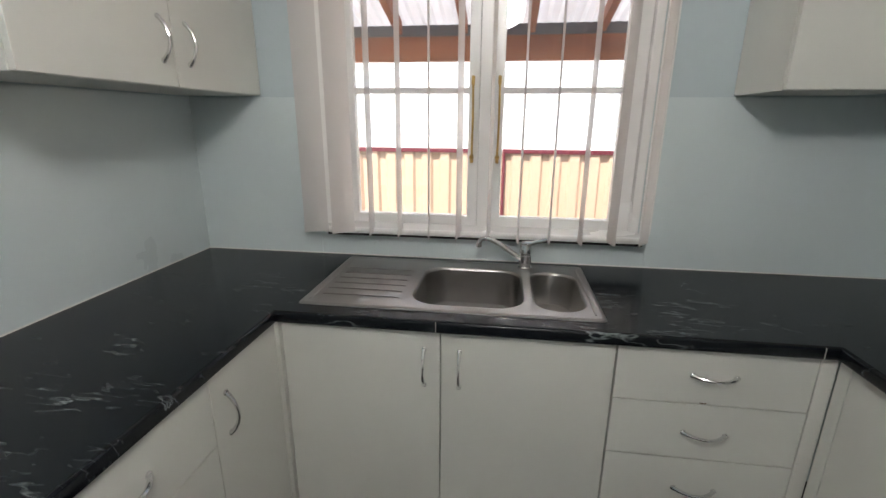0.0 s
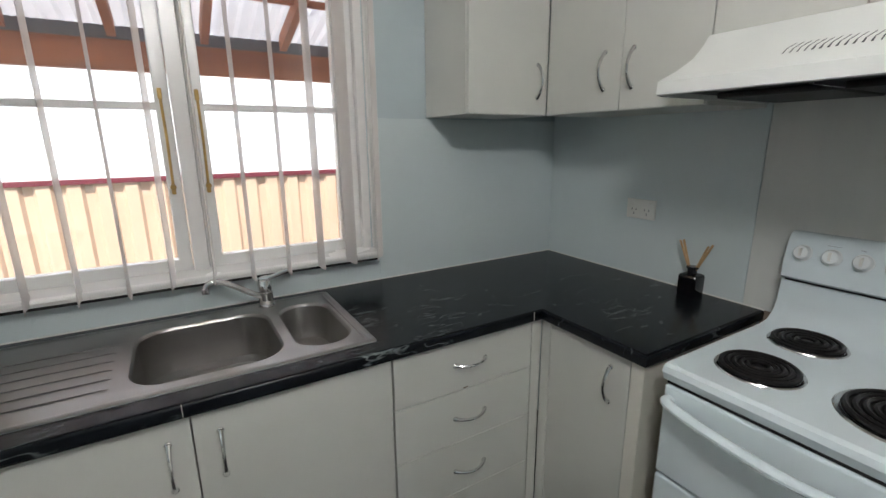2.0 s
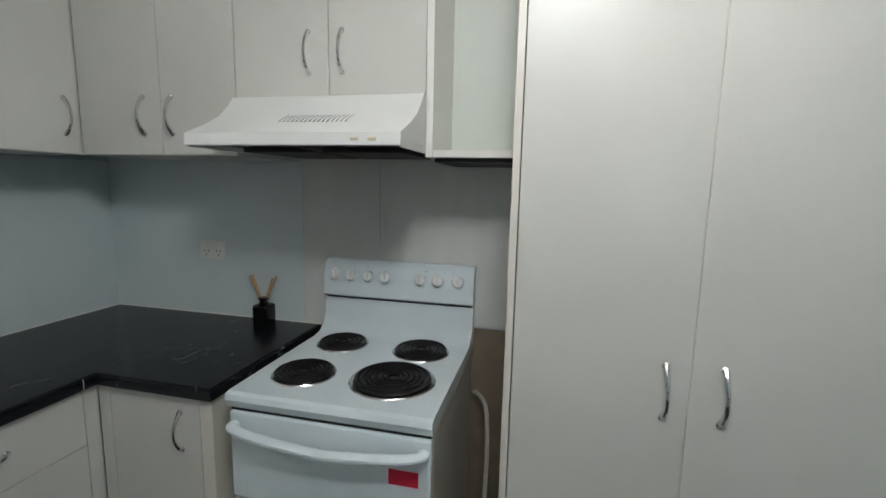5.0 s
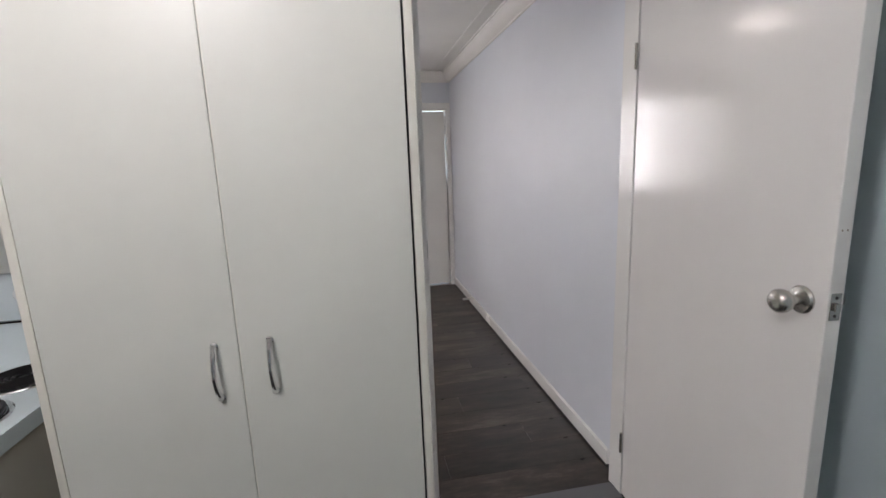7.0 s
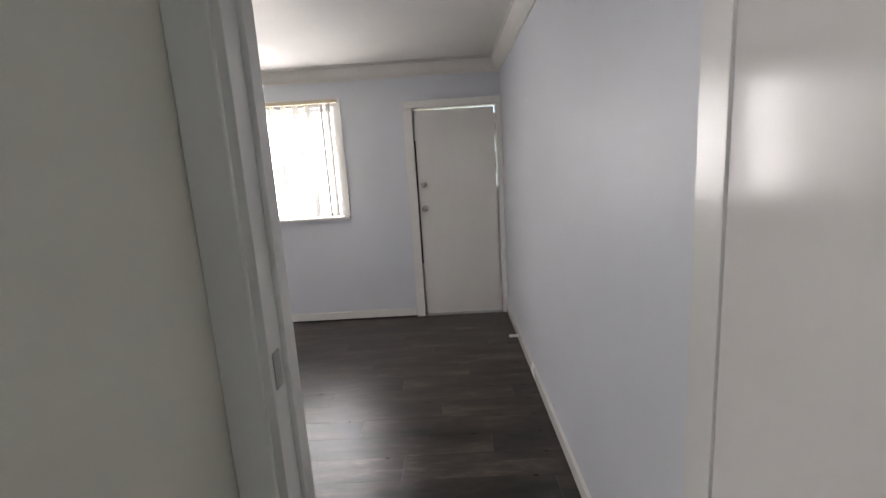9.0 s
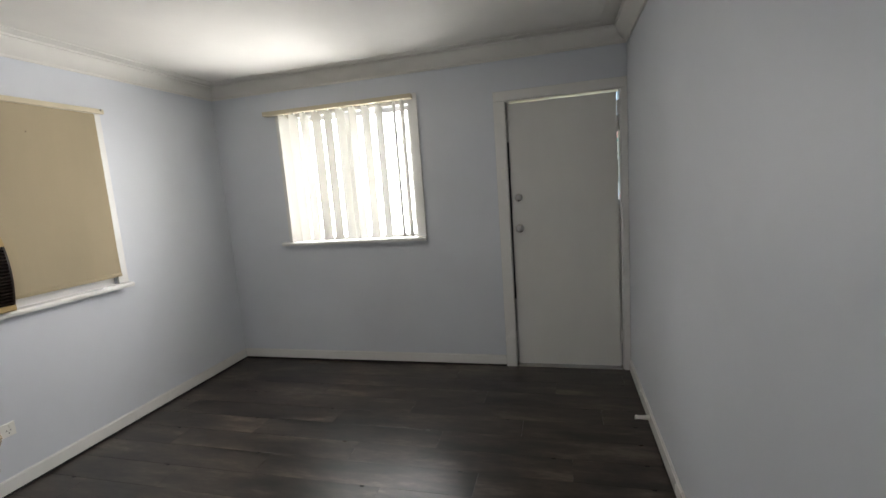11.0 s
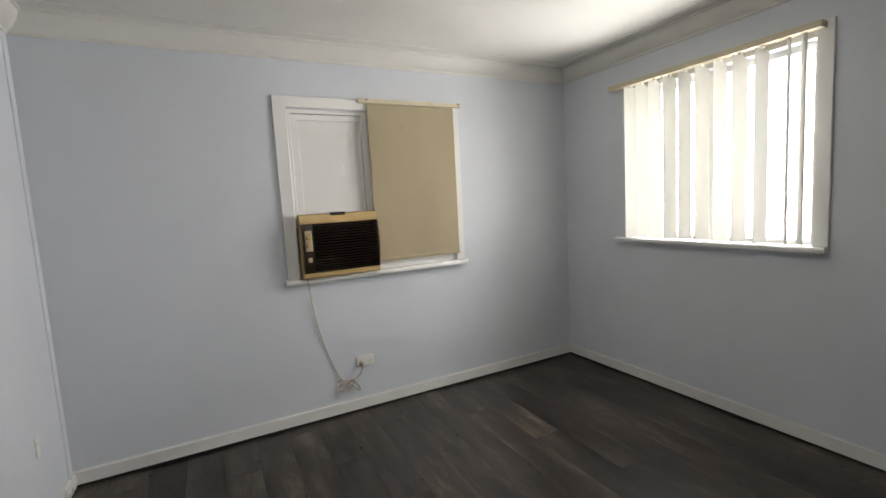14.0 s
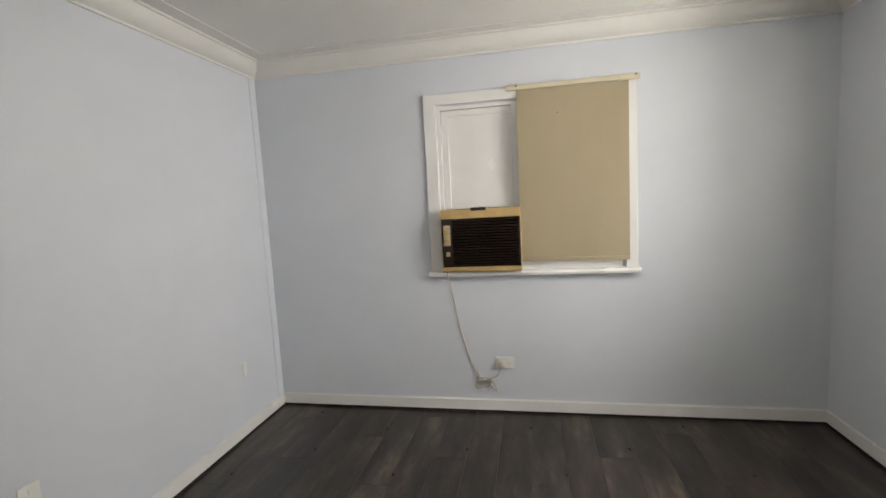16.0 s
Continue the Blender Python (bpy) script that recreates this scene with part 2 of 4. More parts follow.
def thing(name, at, label, category, group="", kind=""):
    if category == "cabinet":
        group = group or "kitchen cabinets"
    return tagged_at(new(name), at, label, category, group, kind)


def tagged_at(ob, at, label, category, group, kind):
    ob.location = at
    ob.empty_display_size = 0.1
    return tagged(ob, label, category, group, kind)


def base_of(ob):
    while ob.parent:
        ob = ob.parent
    return Vector(ob.location)


def part(name, bm, material, parent=None, label="", smooth=True):
    """Links a bmesh, built in world places, as one mesh under a thing or a part."""
    if parent is not None:
        bmesh.ops.translate(bm, verts=bm.verts, vec=-base_of(parent))
    bmesh.ops.recalc_face_normals(bm, faces=bm.faces)
    joints = []
    for e in bm.edges if smooth else ():
        areas = [f.calc_area() for f in e.link_faces]
        joints.append((e.calc_face_angle(0.0), max(areas) / max(min(areas), 1e-9)) if len(areas) == 2 else (3.0, 1.0))
    me = bpy.data.meshes.new(name)
    bm.to_mesh(me)
    bm.free()
    me.materials.append(material)
    if smooth:
        me.shade_smooth()
        sharp = np.zeros(len(me.edges), dtype=bool)
        for i, (angle, ratio) in enumerate(joints):
            sharp[i] = angle > 0.62 or (angle > 0.2 and ratio > 6)
        me.attributes.new("sharp_edge", "BOOLEAN", "EDGE").data.foreach_set("value", sharp)
    ob = new(name, me)
    ob.parent = parent
    if label:
        ob["label"] = label
    return ob


def box(x0, x1, y0, y1, z0, z1, bevel=0.0, bm=None, segments=2):
    own = bmesh.new()
    bmesh.ops.create_cube(own, size=1)
    lo, hi = Vector((min(x0, x1), min(y0, y1), min(z0, z1))), Vector((max(x0, x1), max(y0, y1), max(z0, z1)))
    for v in own.verts:
        v.co = Vector(lo[i] + (v.co[i] + 0.5) * (hi[i] - lo[i]) for i in range(3))
    if bevel:
        bmesh.ops.bevel(own, geom=own.edges[:], offset=bevel, segments=segments, affect="EDGES", profile=0.5)
    if bm is None:
        return own
    merge(bm, own)
    return bm


def merge(bm, other):
    me = bpy.data.meshes.new("tmp")
    other.to_mesh(me)
    other.free()
    bm.from_mesh(me)
    bpy.data.meshes.remove(me)
    return bm


def rings(loops, closed=True, cap=True, bm=None):
    """A skin over loops of points."""
    bm = bm or bmesh.new()
    vs = [[bm.verts.new(p) for p in lp] for lp in loops]
    n = len(loops[0])
    for a, b in zip(vs, vs[1:]):
        for i in range(n if closed else n - 1):
            j = (i + 1) % n
            bm.faces.new((a[i], a[j], b[j], b[i]))
    if cap:
        bm.faces.new(vs[0][::-1])
        bm.faces.new(vs[-1])
    return bm


def tube(points, radius, seg=10, flat=1.0, bm=None):
    """A round (or flattened) rod along a line of points; radius may be a list."""
    pts = [Vector(p) for p in points]
    rad = radius if isinstance(radius, (list, tuple)) else [radius] * len(pts)
    loops, ref = [], None
    for i, p in enumerate(pts):
        d = (pts[min(i + 1, len(pts) - 1)] - pts[max(i - 1, 0)]).normalized()
        if ref is None:
            ref = Vector((0, 0, 1)) if abs(d.z) < 0.9 else Vector((1, 0, 0))
        a = (ref - d * ref.dot(d)).normalized()
        ref = a
        c = d.cross(a)
        loops.append([p + (a * math.cos(k * math.tau / seg) + c * math.sin(k * math.tau / seg) * flat) * rad[i] for k in range(seg)])
    return rings(loops, bm=bm)


def lathe(profile, at, axis=(0, 0, 1), seg=32, bm=None):
    """A turned shape: profile of (radius, height) along axis from at."""
    q = Vector(axis).to_track_quat("Z", "Y")
    loops = [[Vector(at) + q @ Vector((max(r, 1e-4) * math.cos(k * math.tau / seg), max(r, 1e-4) * math.sin(k * math.tau / seg), h)) for k in range(seg)] for r, h in profile]
    return rings(loops, bm=bm)


def prism(outline, axis, lo, hi, bm=None):
    """An outline extruded along an axis: 'x' takes (y, z), 'y' takes (x, z), 'z' takes (x, y)."""
    put = {"x": lambda p, w: (w, p[0], p[1]), "y": lambda p, w: (p[0], w, p[1]), "z": lambda p, w: (p[0], p[1], w)}[axis]
    return rings([[Vector(put(p, w)) for p in outline] for w in (lo, hi)], bm=bm)


def soften(bm, offset, segments=2, angle=50):
    es = [e for e in bm.edges if len(e.link_faces) == 2 and e.calc_face_angle(0) > radians(angle)]
    bmesh.ops.bevel(bm, geom=es, offset=offset, segments=segments, affect="EDGES", profile=0.5, clamp_overlap=True)
    return bm


def slab_with_holes(us, vs, holes, lo, hi, axis):
    """A wall or slab over the grid us x vs, without the cells that lie in holes, lo to hi thick along axis."""
    us = sorted(set(us) | {h[i] for h in holes for i in (0, 1)})
    vs = sorted(set(vs) | {h[i] for h in holes for i in (2, 3)})
    put = {"x": lambda u, v, w: (w, u, v), "y": lambda u, v, w: (u, w, v), "z": lambda u, v, w: (u, v, w)}[axis]

    def solid(i, j):
        if not (0 <= i < len(us) - 1 and 0 <= j < len(vs) - 1):
            return False
        cu, cv = (us[i] + us[i + 1]) / 2, (vs[j] + vs[j + 1]) / 2
        return not any(h[0] < cu < h[1] and h[2] < cv < h[3] for h in holes)

    bm, made = bmesh.new(), {}

    def vert(i, j, w):
        if (i, j, w) not in made:
            made[i, j, w] = bm.verts.new(put(us[i], vs[j], w))
        return made[i, j, w]

    for i in range(len(us) - 1):
        for j in range(len(vs) - 1):
            if not solid(i, j):
                continue
            for w in (lo, hi):
                bm.faces.new([vert(i, j, w), vert(i + 1, j, w), vert(i + 1, j + 1, w), vert(i, j + 1, w)])
            for (a, b), (di, dj) in ((((i, j), (i + 1, j)), (0, -1)), (((i, j + 1), (i + 1, j + 1)), (0, 1)), (((i, j), (i, j + 1)), (-1, 0)), (((i + 1, j), (i + 1, j + 1)), (1, 0))):
                if not solid(i + di, j + dj):
                    bm.faces.new([vert(*a, lo), vert(*b, lo), vert(*b, hi), vert(*a, hi)])
    bmesh.ops.recalc_face_normals(bm, faces=bm.faces)
    return bm


def rounded_rect(x0, x1, y0, y1, r, z, seg=6):
    out = []
    for cx, cy, a0 in ((x1 - r, y1 - r, 0), (x0 + r, y1 - r, 90), (x0 + r, y0 + r, 180), (x1 - r, y0 + r, 270)):
        for k in range(seg + 1):
            a = radians(a0 + 90 * k / seg)
            out.append(Vector((cx + r * math.cos(a), cy + r * math.sin(a), z)))
    return out


def structure(name, bm, material, label=""):
    return tagged(part(name, bm, material, None, label, smooth=False), label, kind="structure")


def bow_handle(parent, a, b, out):
    """A chrome bow handle between two feet, standing off along out."""
    a, b, out = Vector(a), Vector(b), Vector(out)
    pts, rad = [], []
    for k in range(13):
        s = k / 12
        pts.append(a.lerp(b, s) + out * (0.003 + 0.026 * math.sin(math.pi * s) ** 0.8))
        rad.append(0.0066 - 0.0024 * math.sin(math.pi * s))
    bm = tube(pts, rad, seg=10)
    for p in (a, b):
        lathe([(0.008, 0), (0.008, 0.004), (0.006, 0.006)], p, out, 12, bm)
    return part("handle", bm, CHROME, parent, "curved chrome bow handle")

# ---- structure ----
XW, XP0, XP1, XE = -1.01, 1.70, 1.81, 5.36       # west wall, partition's two faces, east wall
YNK, YNL, YSK, YSL = 2.00, 1.93, -1.52, -1.461   # north walls and south walls, kitchen and living room
H = 2.45

structure("wall_kitchen_north", slab_with_holes((XW - 0.12, XP0), (-0.45, H), [(-0.43, 0.76, 1.0, 2.12)], YNK, 2.13, "y"), WALL_KITCHEN, "pale blue-grey painted kitchen wall with a window")
structure("wall_kitchen_west", slab_with_holes((YSK - 0.1, YNK), (-0.45, H), [], XW - 0.12, XW, "x"), WALL_KITCHEN, "pale blue-grey painted kitchen wall")
structure("wall_kitchen_south", slab_with_holes((XW, XP0), (-0.45, H), [], YSK - 0.1, YSK, "y"), WALL_KITCHEN, "pale blue-grey painted wall behind the door")
structure("wall_partition", slab_with_holes((YSK - 0.1, 2.13), (-0.45, H), [(-1.425, -0.585, -0.06, 2.07)], XP0, XP1 - 0.004, "x"), WALL_KITCHEN, "partition wall with a doorway")
structure("wall_living_west", slab_with_holes((YSL, YNL), (0, H), [(-1.425, -0.585, -0.06, 2.07)], XP1 - 0.004, XP1, "x"), WALL_LIVING, "pale lavender painted wall")
structure("wall_living_north", slab_with_holes((XP1 - 0.004, XE), (-0.45, H), [(3.08, 4.225, 0.97, 2.05)], YNL, 2.13, "y"), WALL_LIVING, "pale lavender painted wall with a window")
structure("wall_living_south", slab_with_holes((XP1 - 0.004, XE), (-0.45, H), [], YSK - 0.1, YSL, "y"), WALL_LIVING, "pale lavender painted side wall")
structure("wall_living_east", slab_with_holes((YSK - 0.1, 2.13), (-0.45, H), [(0.13, 1.245, 1.06, 2.12), (-1.425, -0.605, -0.06, 2.065)], XE, XE + 0.13, "x"), WALL_LIVING, "pale lavender painted wall with a window and front door")
structure("ceiling_kitchen", box(XW - 0.12, XP0 + 0.05, YSK - 0.1, 2.13, H, H + 0.12), CEILING, "white kitchen ceiling")
structure("ceiling_living", box(XP0 + 0.05, XE + 0.13, YSK - 0.1, 2.13, H, H + 0.12), CEILING, "off-white painted ceiling")
structure("roof", box(XW - 0.5, XE + 0.8, YSK - 1.2, 2.2, H + 0.125, H + 0.2), TILE_ROOF, "house roof above the ceilings")
structure("floor_base", box(XW - 0.12, XE + 0.10, YSK - 0.1, 2.13, -0.2, -0.008), GROUT, "dark underlay below the flooring")

# cornice round the living room: a cove with a small step at each edge
cornice = bmesh.new()
rects = []
for d, z in ((0.0, 2.345), (0.010, 2.345), (0.013, 2.357), (0.034, 2.368), (0.058, 2.390), (0.074, 2.418), (0.079, 2.437), (0.090, 2.438), (0.090, H + 0.002)):
    rects.append([Vector(p) for p in ((XP1 + d, YSL + d, z), (XE - d, YSL + d, z), (XE - d, YNL - d, z), (XP1 + d, YNL - d, z))])
tagged(part("trim_cornice", rings(rects, cap=False, bm=cornice), CEILING, None), "off-white plaster cove cornice", kind="structure")
# flat cover strip on the ceiling, set in from the cornice
strip = bmesh.new()
outer, inner = 0.17, 0.185
rects = [[Vector(p) for p in ((XP1 + d, YSL + d, z), (XE - d, YSL + d, z), (XE - d, YNL - d, z), (XP1 + d, YNL - d, z))] for d, z in ((outer, H + 0.002), (outer, H - 0.005), (inner, H - 0.005), (inner, H + 0.002))]
structure("trim_ceiling_bead", rings(rects, cap=False, bm=strip), CEILING, "thin bead along the ceiling edge")


def baseboard(x0, x1, y0, y1):
    bm = box(x0, x1, y0, y1, 0.016, 0.092)
    top = [e for e in bm.edges if all(v.co.z > 0.085 for v in e.verts)]
    bmesh.ops.bevel(bm, geom=top, offset=0.006, segments=2, affect="EDGES")
    thin_x, thin_y = (x1 - x0) < 0.1, (y1 - y0) < 0.1
    # black strip that paints the shade in the gap below the board
    structure("trim_floor_gap_shade", box(x0 + 0.002 * thin_x, x1 - 0.002 * thin_x, y0 + 0.002 * thin_y, y1 - 0.002 * thin_y, 0.0005, 0.0158), BLACK_PART_AND_SHADE, "black strip painted as the shade between the floor and the skirting board")
    return structure("baseboard", bm, TRIM, "white painted skirting board")


baseboard(XP1, XE, YNL - 0.016, YNL)
baseboard(XE - 0.016, XE, -0.528, YNL - 0.016)
baseboard(XP1 + 0.09, XE, YSL, YSL + 0.016)
baseboard(XP1, XP1 + 0.016, -0.50, YNL - 0.016)
structure("trim_corner_strip", box(XP1, XP1 + 0.006, YNL - 0.075, YNL - 0.02, 0.088, 2.345, 0.002), WALL_LIVING, "thin painted cover strip near the corner")

# lower wall sheets of the kitchen, a little proud of the wall above
ST = 1.52
for x0, x1, z1 in ((XW, -0.49, ST), (-0.49, 0.79, 0.985), (0.79, 1.70, ST)):
    structure("trim_splash_sheet", box(x0 + 0.0008, x1 - 0.0008, YNK - 0.004, YNK, 0.90, z1, 0.0012), SPLASH, "pale smooth wall sheet above the worktop")
for y0, y1 in ((1.087, 1.996), (0.772, 1.087), (0.255, 0.772)):
    structure("trim_splash_sheet", box(XP0 - 0.004, XP0, y0 + 0.001, y1 - 0.001, 0.942 if y1 < 1.0 else 0.90, ST + 0.2, 0.0012), SPLASH if y0 > 1.08 else SPLASH_STOVE, "pale smooth wall sheet above the worktop")
structure("trim_splash_sheet", box(XW, XW + 0.004, 0.08, 1.996, 0.90, ST, 0.0012), SPLASH, "pale smooth wall sheet above the worktop")
structure("trim_bare_board", box(XP0 - 0.003, XP0, 0.255, 1.03, 0.0, 0.939), BARE_WALL, "bare brown board behind the stove")

# kitchen window
window_k = thing("window_1", (0.165, 2.06, 1.0), "white painted timber casement window with brass stays", "window", kind="structure")


def pane(x0, x1, z0, z1, y, parent, axis="y"):
    bm = box(x0, x1, y - 0.002, y + 0.002, z0, z1) if axis == "y" else box(y - 0.002, y + 0.002, x0, x1, z0, z1)
    ob = part("pane", bm, GLASS if axis == "y" else HEAVY_GLASS, parent, "clear window glass", smooth=False)
    ob.visible_shadow = False
    return ob


bm = slab_with_holes((-0.43, 0.76), (1.0, 2.12), [(-0.40, 0.148, 1.03, 2.09), (0.192, 0.73, 1.03, 2.09)], 2.005, 2.12, "y")
part("window_frame", soften(bm, 0.003), TRIM, window_k, "white gloss timber frame")
for x0, x1, g0, g1 in ((-0.398, 0.146, -0.335, 0.106), (0.194, 0.728, 0.236, 0.652)):
    bm = slab_with_holes((x0, x1), (1.032, 2.088), [(g0, g1, 1.072, 1.535), (g0, g1, 1.556, 2.03)], 2.028, 2.062, "y")
    sash = part("sash", soften(bm, 0.004), TRIM, window_k)
    pane(g0, g1, 1.072, 1.535, 2.048, sash)
    pane(g0, g1, 1.556, 2.03, 2.048, sash)
for x in (0.122, 0.219):
    bm = tube([(x, 2.012, 1.30), (x + 0.002, 2.008, 1.45), (x, 2.012, 1.58)], 0.004, 8)
    for z in (1.298, 1.58):
        box(x - 0.006, x + 0.006, 2.006, 2.028, z - 0.016, z + 0.016, 0.003, bm)
    lathe([(0.004, 0), (0.009, 0.004), (0.008, 0.014), (0.003, 0.018)], (x, 2.006, 1.305), (0, -1, 0), 12, bm)
    part("window_stay", bm, BRASS, window_k, "aged brass casement stay")
bm = prism([(1.936, 1.012), (1.933, 1.018), (1.935, 1.026), (1.942, 1.030), (2.028, 1.034), (2.028, 1.004), (1.938, 1.006)], "x", -0.455, 0.775)
part("window_sill", soften(bm, 0.002, 1), TRIM, window_k, "white painted window sill")
# solid black strip in place of the shade line below the sill
part("gap_shade_strip", box(-0.445, 0.765, 1.950, 1.996, 0.994, 1.0045), BLACK_PART_AND_SHADE, window_k, "black strip painted as the shade under the sill")
for x0, x1 in ((-0.49, -0.43), (0.76, 0.80)):
    part("casing", box(x0, x1, 1.985, 2.0, 1.03, 2.17, 0.003), TRIM, window_k)
part("casing", box(-0.43, 0.76, 1.985, 2.0, 2.12, 2.17, 0.003), TRIM, window_k)


def slat_mesh(x, y, z0, z1, width, turn, curve=0.006):
    """A hanging fabric slat, slightly curved across, with a weighted hem."""
    a = radians(turn)
    c, s = math.cos(a), math.sin(a)
    loops = []
    for z, k in ((z1, 1.0), (z1 - 0.03, 1.0), ((z0 + z1) / 2, 1.0), (z0 + 0.035, 1.0), (z0 + 0.03, 1.03), (z0, 1.03)):
        front, back = [], []
        for i in range(7):
            u = (i / 6 - 0.5) * width * k
            b = curve * (1 - (2 * i / 6 - 1) ** 2)
            th = 0.0005 if z > z0 + 0.032 else 0.0016
            front.append(Vector((x + u * c - (b + th) * s, y + u * s + (b + th) * c, z)))
            back.append(Vector((x + u * c - (b - th) * s, y + u * s + (b - th) * c, z)))
        loops.append(front + back[::-1])
    return rings(loops)


def vertical_blind(name, at, label, slats, track, fabric_mat, z0, z1, width):
    root = thing(name, at, label, "blind")
    part("headrail", track, RAIL, root, "cream aluminium headrail")
    for x, y, turn in slats:
        slat = part("slat", slat_mesh(x, y, z0 + random.uniform(-0.004, 0.004), z1, width, turn), fabric_mat, root)
        part("clip", box(x - 0.008, x + 0.008, y - 0.008, y + 0.008, z1 - 0.004, z1 + 0.022, 0.002), PLASTIC, slat)
    return root


k_slats = [(-0.470, 1.90, 18), (-0.360, 1.90, 38), (-0.246, 1.90, 94), (-0.135, 1.90, 92), (-0.022, 1.90, 98), (0.088, 1.90, 82), (0.200, 1.90, 84),
           (0.311, 1.90, 89), (0.424, 1.90, 85), (0.532, 1.90, 90), (0.640, 1.90, 96), (0.752, 1.90, 56)]
vertical_blind("vertical_blind", (0.15, 1.90, 1.01), "white fabric vertical blind hanging open over the sink", k_slats,
               box(-0.53, 0.83, 1.875, 1.925, 2.19, 2.225, 0.004), SLAT, 1.012, 2.17, 0.089)

# living room window in the east wall
window_l = thing("window_2", (XE, 0.69, 1.06), "white timber window in the living room", "window", kind="structure")
bm = slab_with_holes((0.13, 1.245), (1.06, 2.12), [(0.165, 0.665, 1.10, 2.085), (0.715, 1.21, 1.10, 2.085)], XE + 0.05, XE + 0.10, "x")
part("window_frame", soften(bm, 0.003), TRIM, window_l, "white painted window frame")
pane(0.165, 0.665, 1.10, 2.085, XE + 0.075, window_l, "x")
pane(0.715, 1.21, 1.10, 2.085, XE + 0.075, window_l, "x")
bm = slab_with_holes((0.058, 1.312), (1.078, 2.195), [(0.13, 1.245, 1.078, 2.12)], XE - 0.018, XE, "x")
part("casing", soften(bm, 0.004), TRIM, window_l, "white timber casing")
part("window_sill", soften(prism([(XE - 0.05, 1.05), (XE - 0.052, 1.068), (XE - 0.046, 1.077), (XE + 0.05, 1.08), (XE + 0.05, 1.05)], "y", 0.06, 1.372), 0.003), TRIM, window_l, "white timber sill")
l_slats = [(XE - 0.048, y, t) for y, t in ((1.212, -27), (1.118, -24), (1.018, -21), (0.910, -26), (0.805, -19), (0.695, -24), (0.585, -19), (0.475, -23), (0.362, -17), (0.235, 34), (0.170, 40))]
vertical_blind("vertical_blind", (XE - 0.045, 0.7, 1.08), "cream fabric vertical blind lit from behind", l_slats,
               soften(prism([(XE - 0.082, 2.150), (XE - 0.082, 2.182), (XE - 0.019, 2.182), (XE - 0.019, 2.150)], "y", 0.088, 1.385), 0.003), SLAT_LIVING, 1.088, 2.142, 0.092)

# front door in the east wall
door_f = thing("door_2", (XE, -1.0, 0), "closed white flush front door with two round locks", "door", kind="structure")
bm = box(XE + 0.025, XE + 0.063, -1.392, -0.628, 0.014, 2.036, 0.002)
leaf_f = part("leaf", bm, FRONT_DOOR_PAINT, door_f, "plain white painted door leaf")
for z, r in ((1.341, 0.030), (1.106, 0.033)):
    part("lock", lathe([(r, 0), (r, 0.006), (r * 0.8, 0.010), (r * 0.55, 0.014), (r * 0.55, 0.028), (r * 0.78, 0.034), (r * 0.80, 0.050), (r * 0.6, 0.056), (0.001, 0.057)], (XE + 0.025, -0.682, z), (-1, 0, 0), 24), NICKEL, leaf_f, "round brushed metal lock")
# added black strip, painted shade for the gap at the leaf edge
part("lock_gap_shade", box(XE + 0.022, XE + 0.05, -0.627, -0.616, 0.55, 1.76), BLACK_PART_AND_SHADE, door_f, "black strip painted as the shade in the gap along the lock side")
part("jamb", box(XE, XE + 0.12, -0.616, -0.605, 0, 2.05), TRIM, door_f)
part("jamb", box(XE, XE + 0.12, -1.425, -1.408, 0, 2.05), TRIM, door_f)
part("jamb", box(XE, XE + 0.12, -1.425, -0.605, 2.050, 2.065), TRIM, door_f)
part("stop", box(XE + 0.066, XE + 0.09, -1.408, -1.378, 0, 1.28), TRIM, door_f)
part("stop", box(XE + 0.066, XE + 0.09, -1.408, -1.378, 1.77, 1.88), TRIM, door_f)
part("stop", box(XE + 0.064, XE + 0.09, -0.640, -0.616, 0, 2.05), TRIM, door_f)
for z in (0.25, 1.93):
    part("hinge", box(XE + 0.012, XE + 0.03, -1.408, -1.3925, z - 0.05, z + 0.05, 0.003), TRIM, door_f, "painted hinge")
part("architrave", box(XE - 0.018, XE, -0.612, -0.530, 0, 2.055, 0.004), TRIM, door_f)
part("architrave", box(XE - 0.018, XE, -1.459, -1.415, 0.0, 2.055, 0.004), TRIM, door_f)
part("architrave", box(XE - 0.018, XE, -1.459, -0.530, 2.055, 2.125, 0.004), TRIM, door_f)
part("threshold", soften(prism([(XE - 0.01, 0.0), (XE + 0.0, 0.008), (XE + 0.12, 0.008), (XE + 0.12, 0.0)], "y", -1.408, -0.616), 0.001), NICKEL, door_f, "worn metal threshold")

# doorway between kitchen and living room, with its open door
door_k = thing("door_1", (1.72, -1.41, 0), "glossy white interior door standing open against the wall", "door", kind="structure")
HX, HY, TURN = 1.722, -1.411, radians(5.0)


def leaf_place(u, v, z):
    """u along the leaf from the hinge, v out from its face."""
    return Vector((HX - u * math.cos(TURN) + v * math.sin(TURN), HY + u * math.sin(TURN) + v * math.cos(TURN), z))


def on_leaf(bm):
    for w in bm.verts:
        w.co = leaf_place(*w.co)
    return bm


leaf = part("leaf", on_leaf(box(0.0, 0.812, -0.036, 0.0, 0.012, 2.045, 0.0025)), DOOR_PAINT, door_k, "glossy white flush door leaf")
KN = [(0.032, 0), (0.032, 0.004), (0.028, 0.009), (0.012, 0.012), (0.0105, 0.028), (0.014, 0.033), (0.024, 0.040), (0.0275, 0.050), (0.0265, 0.060), (0.020, 0.068), (0.010, 0.0715), (0.001, 0.072)]
normal = Vector((math.sin(TURN), math.cos(TURN), 0))
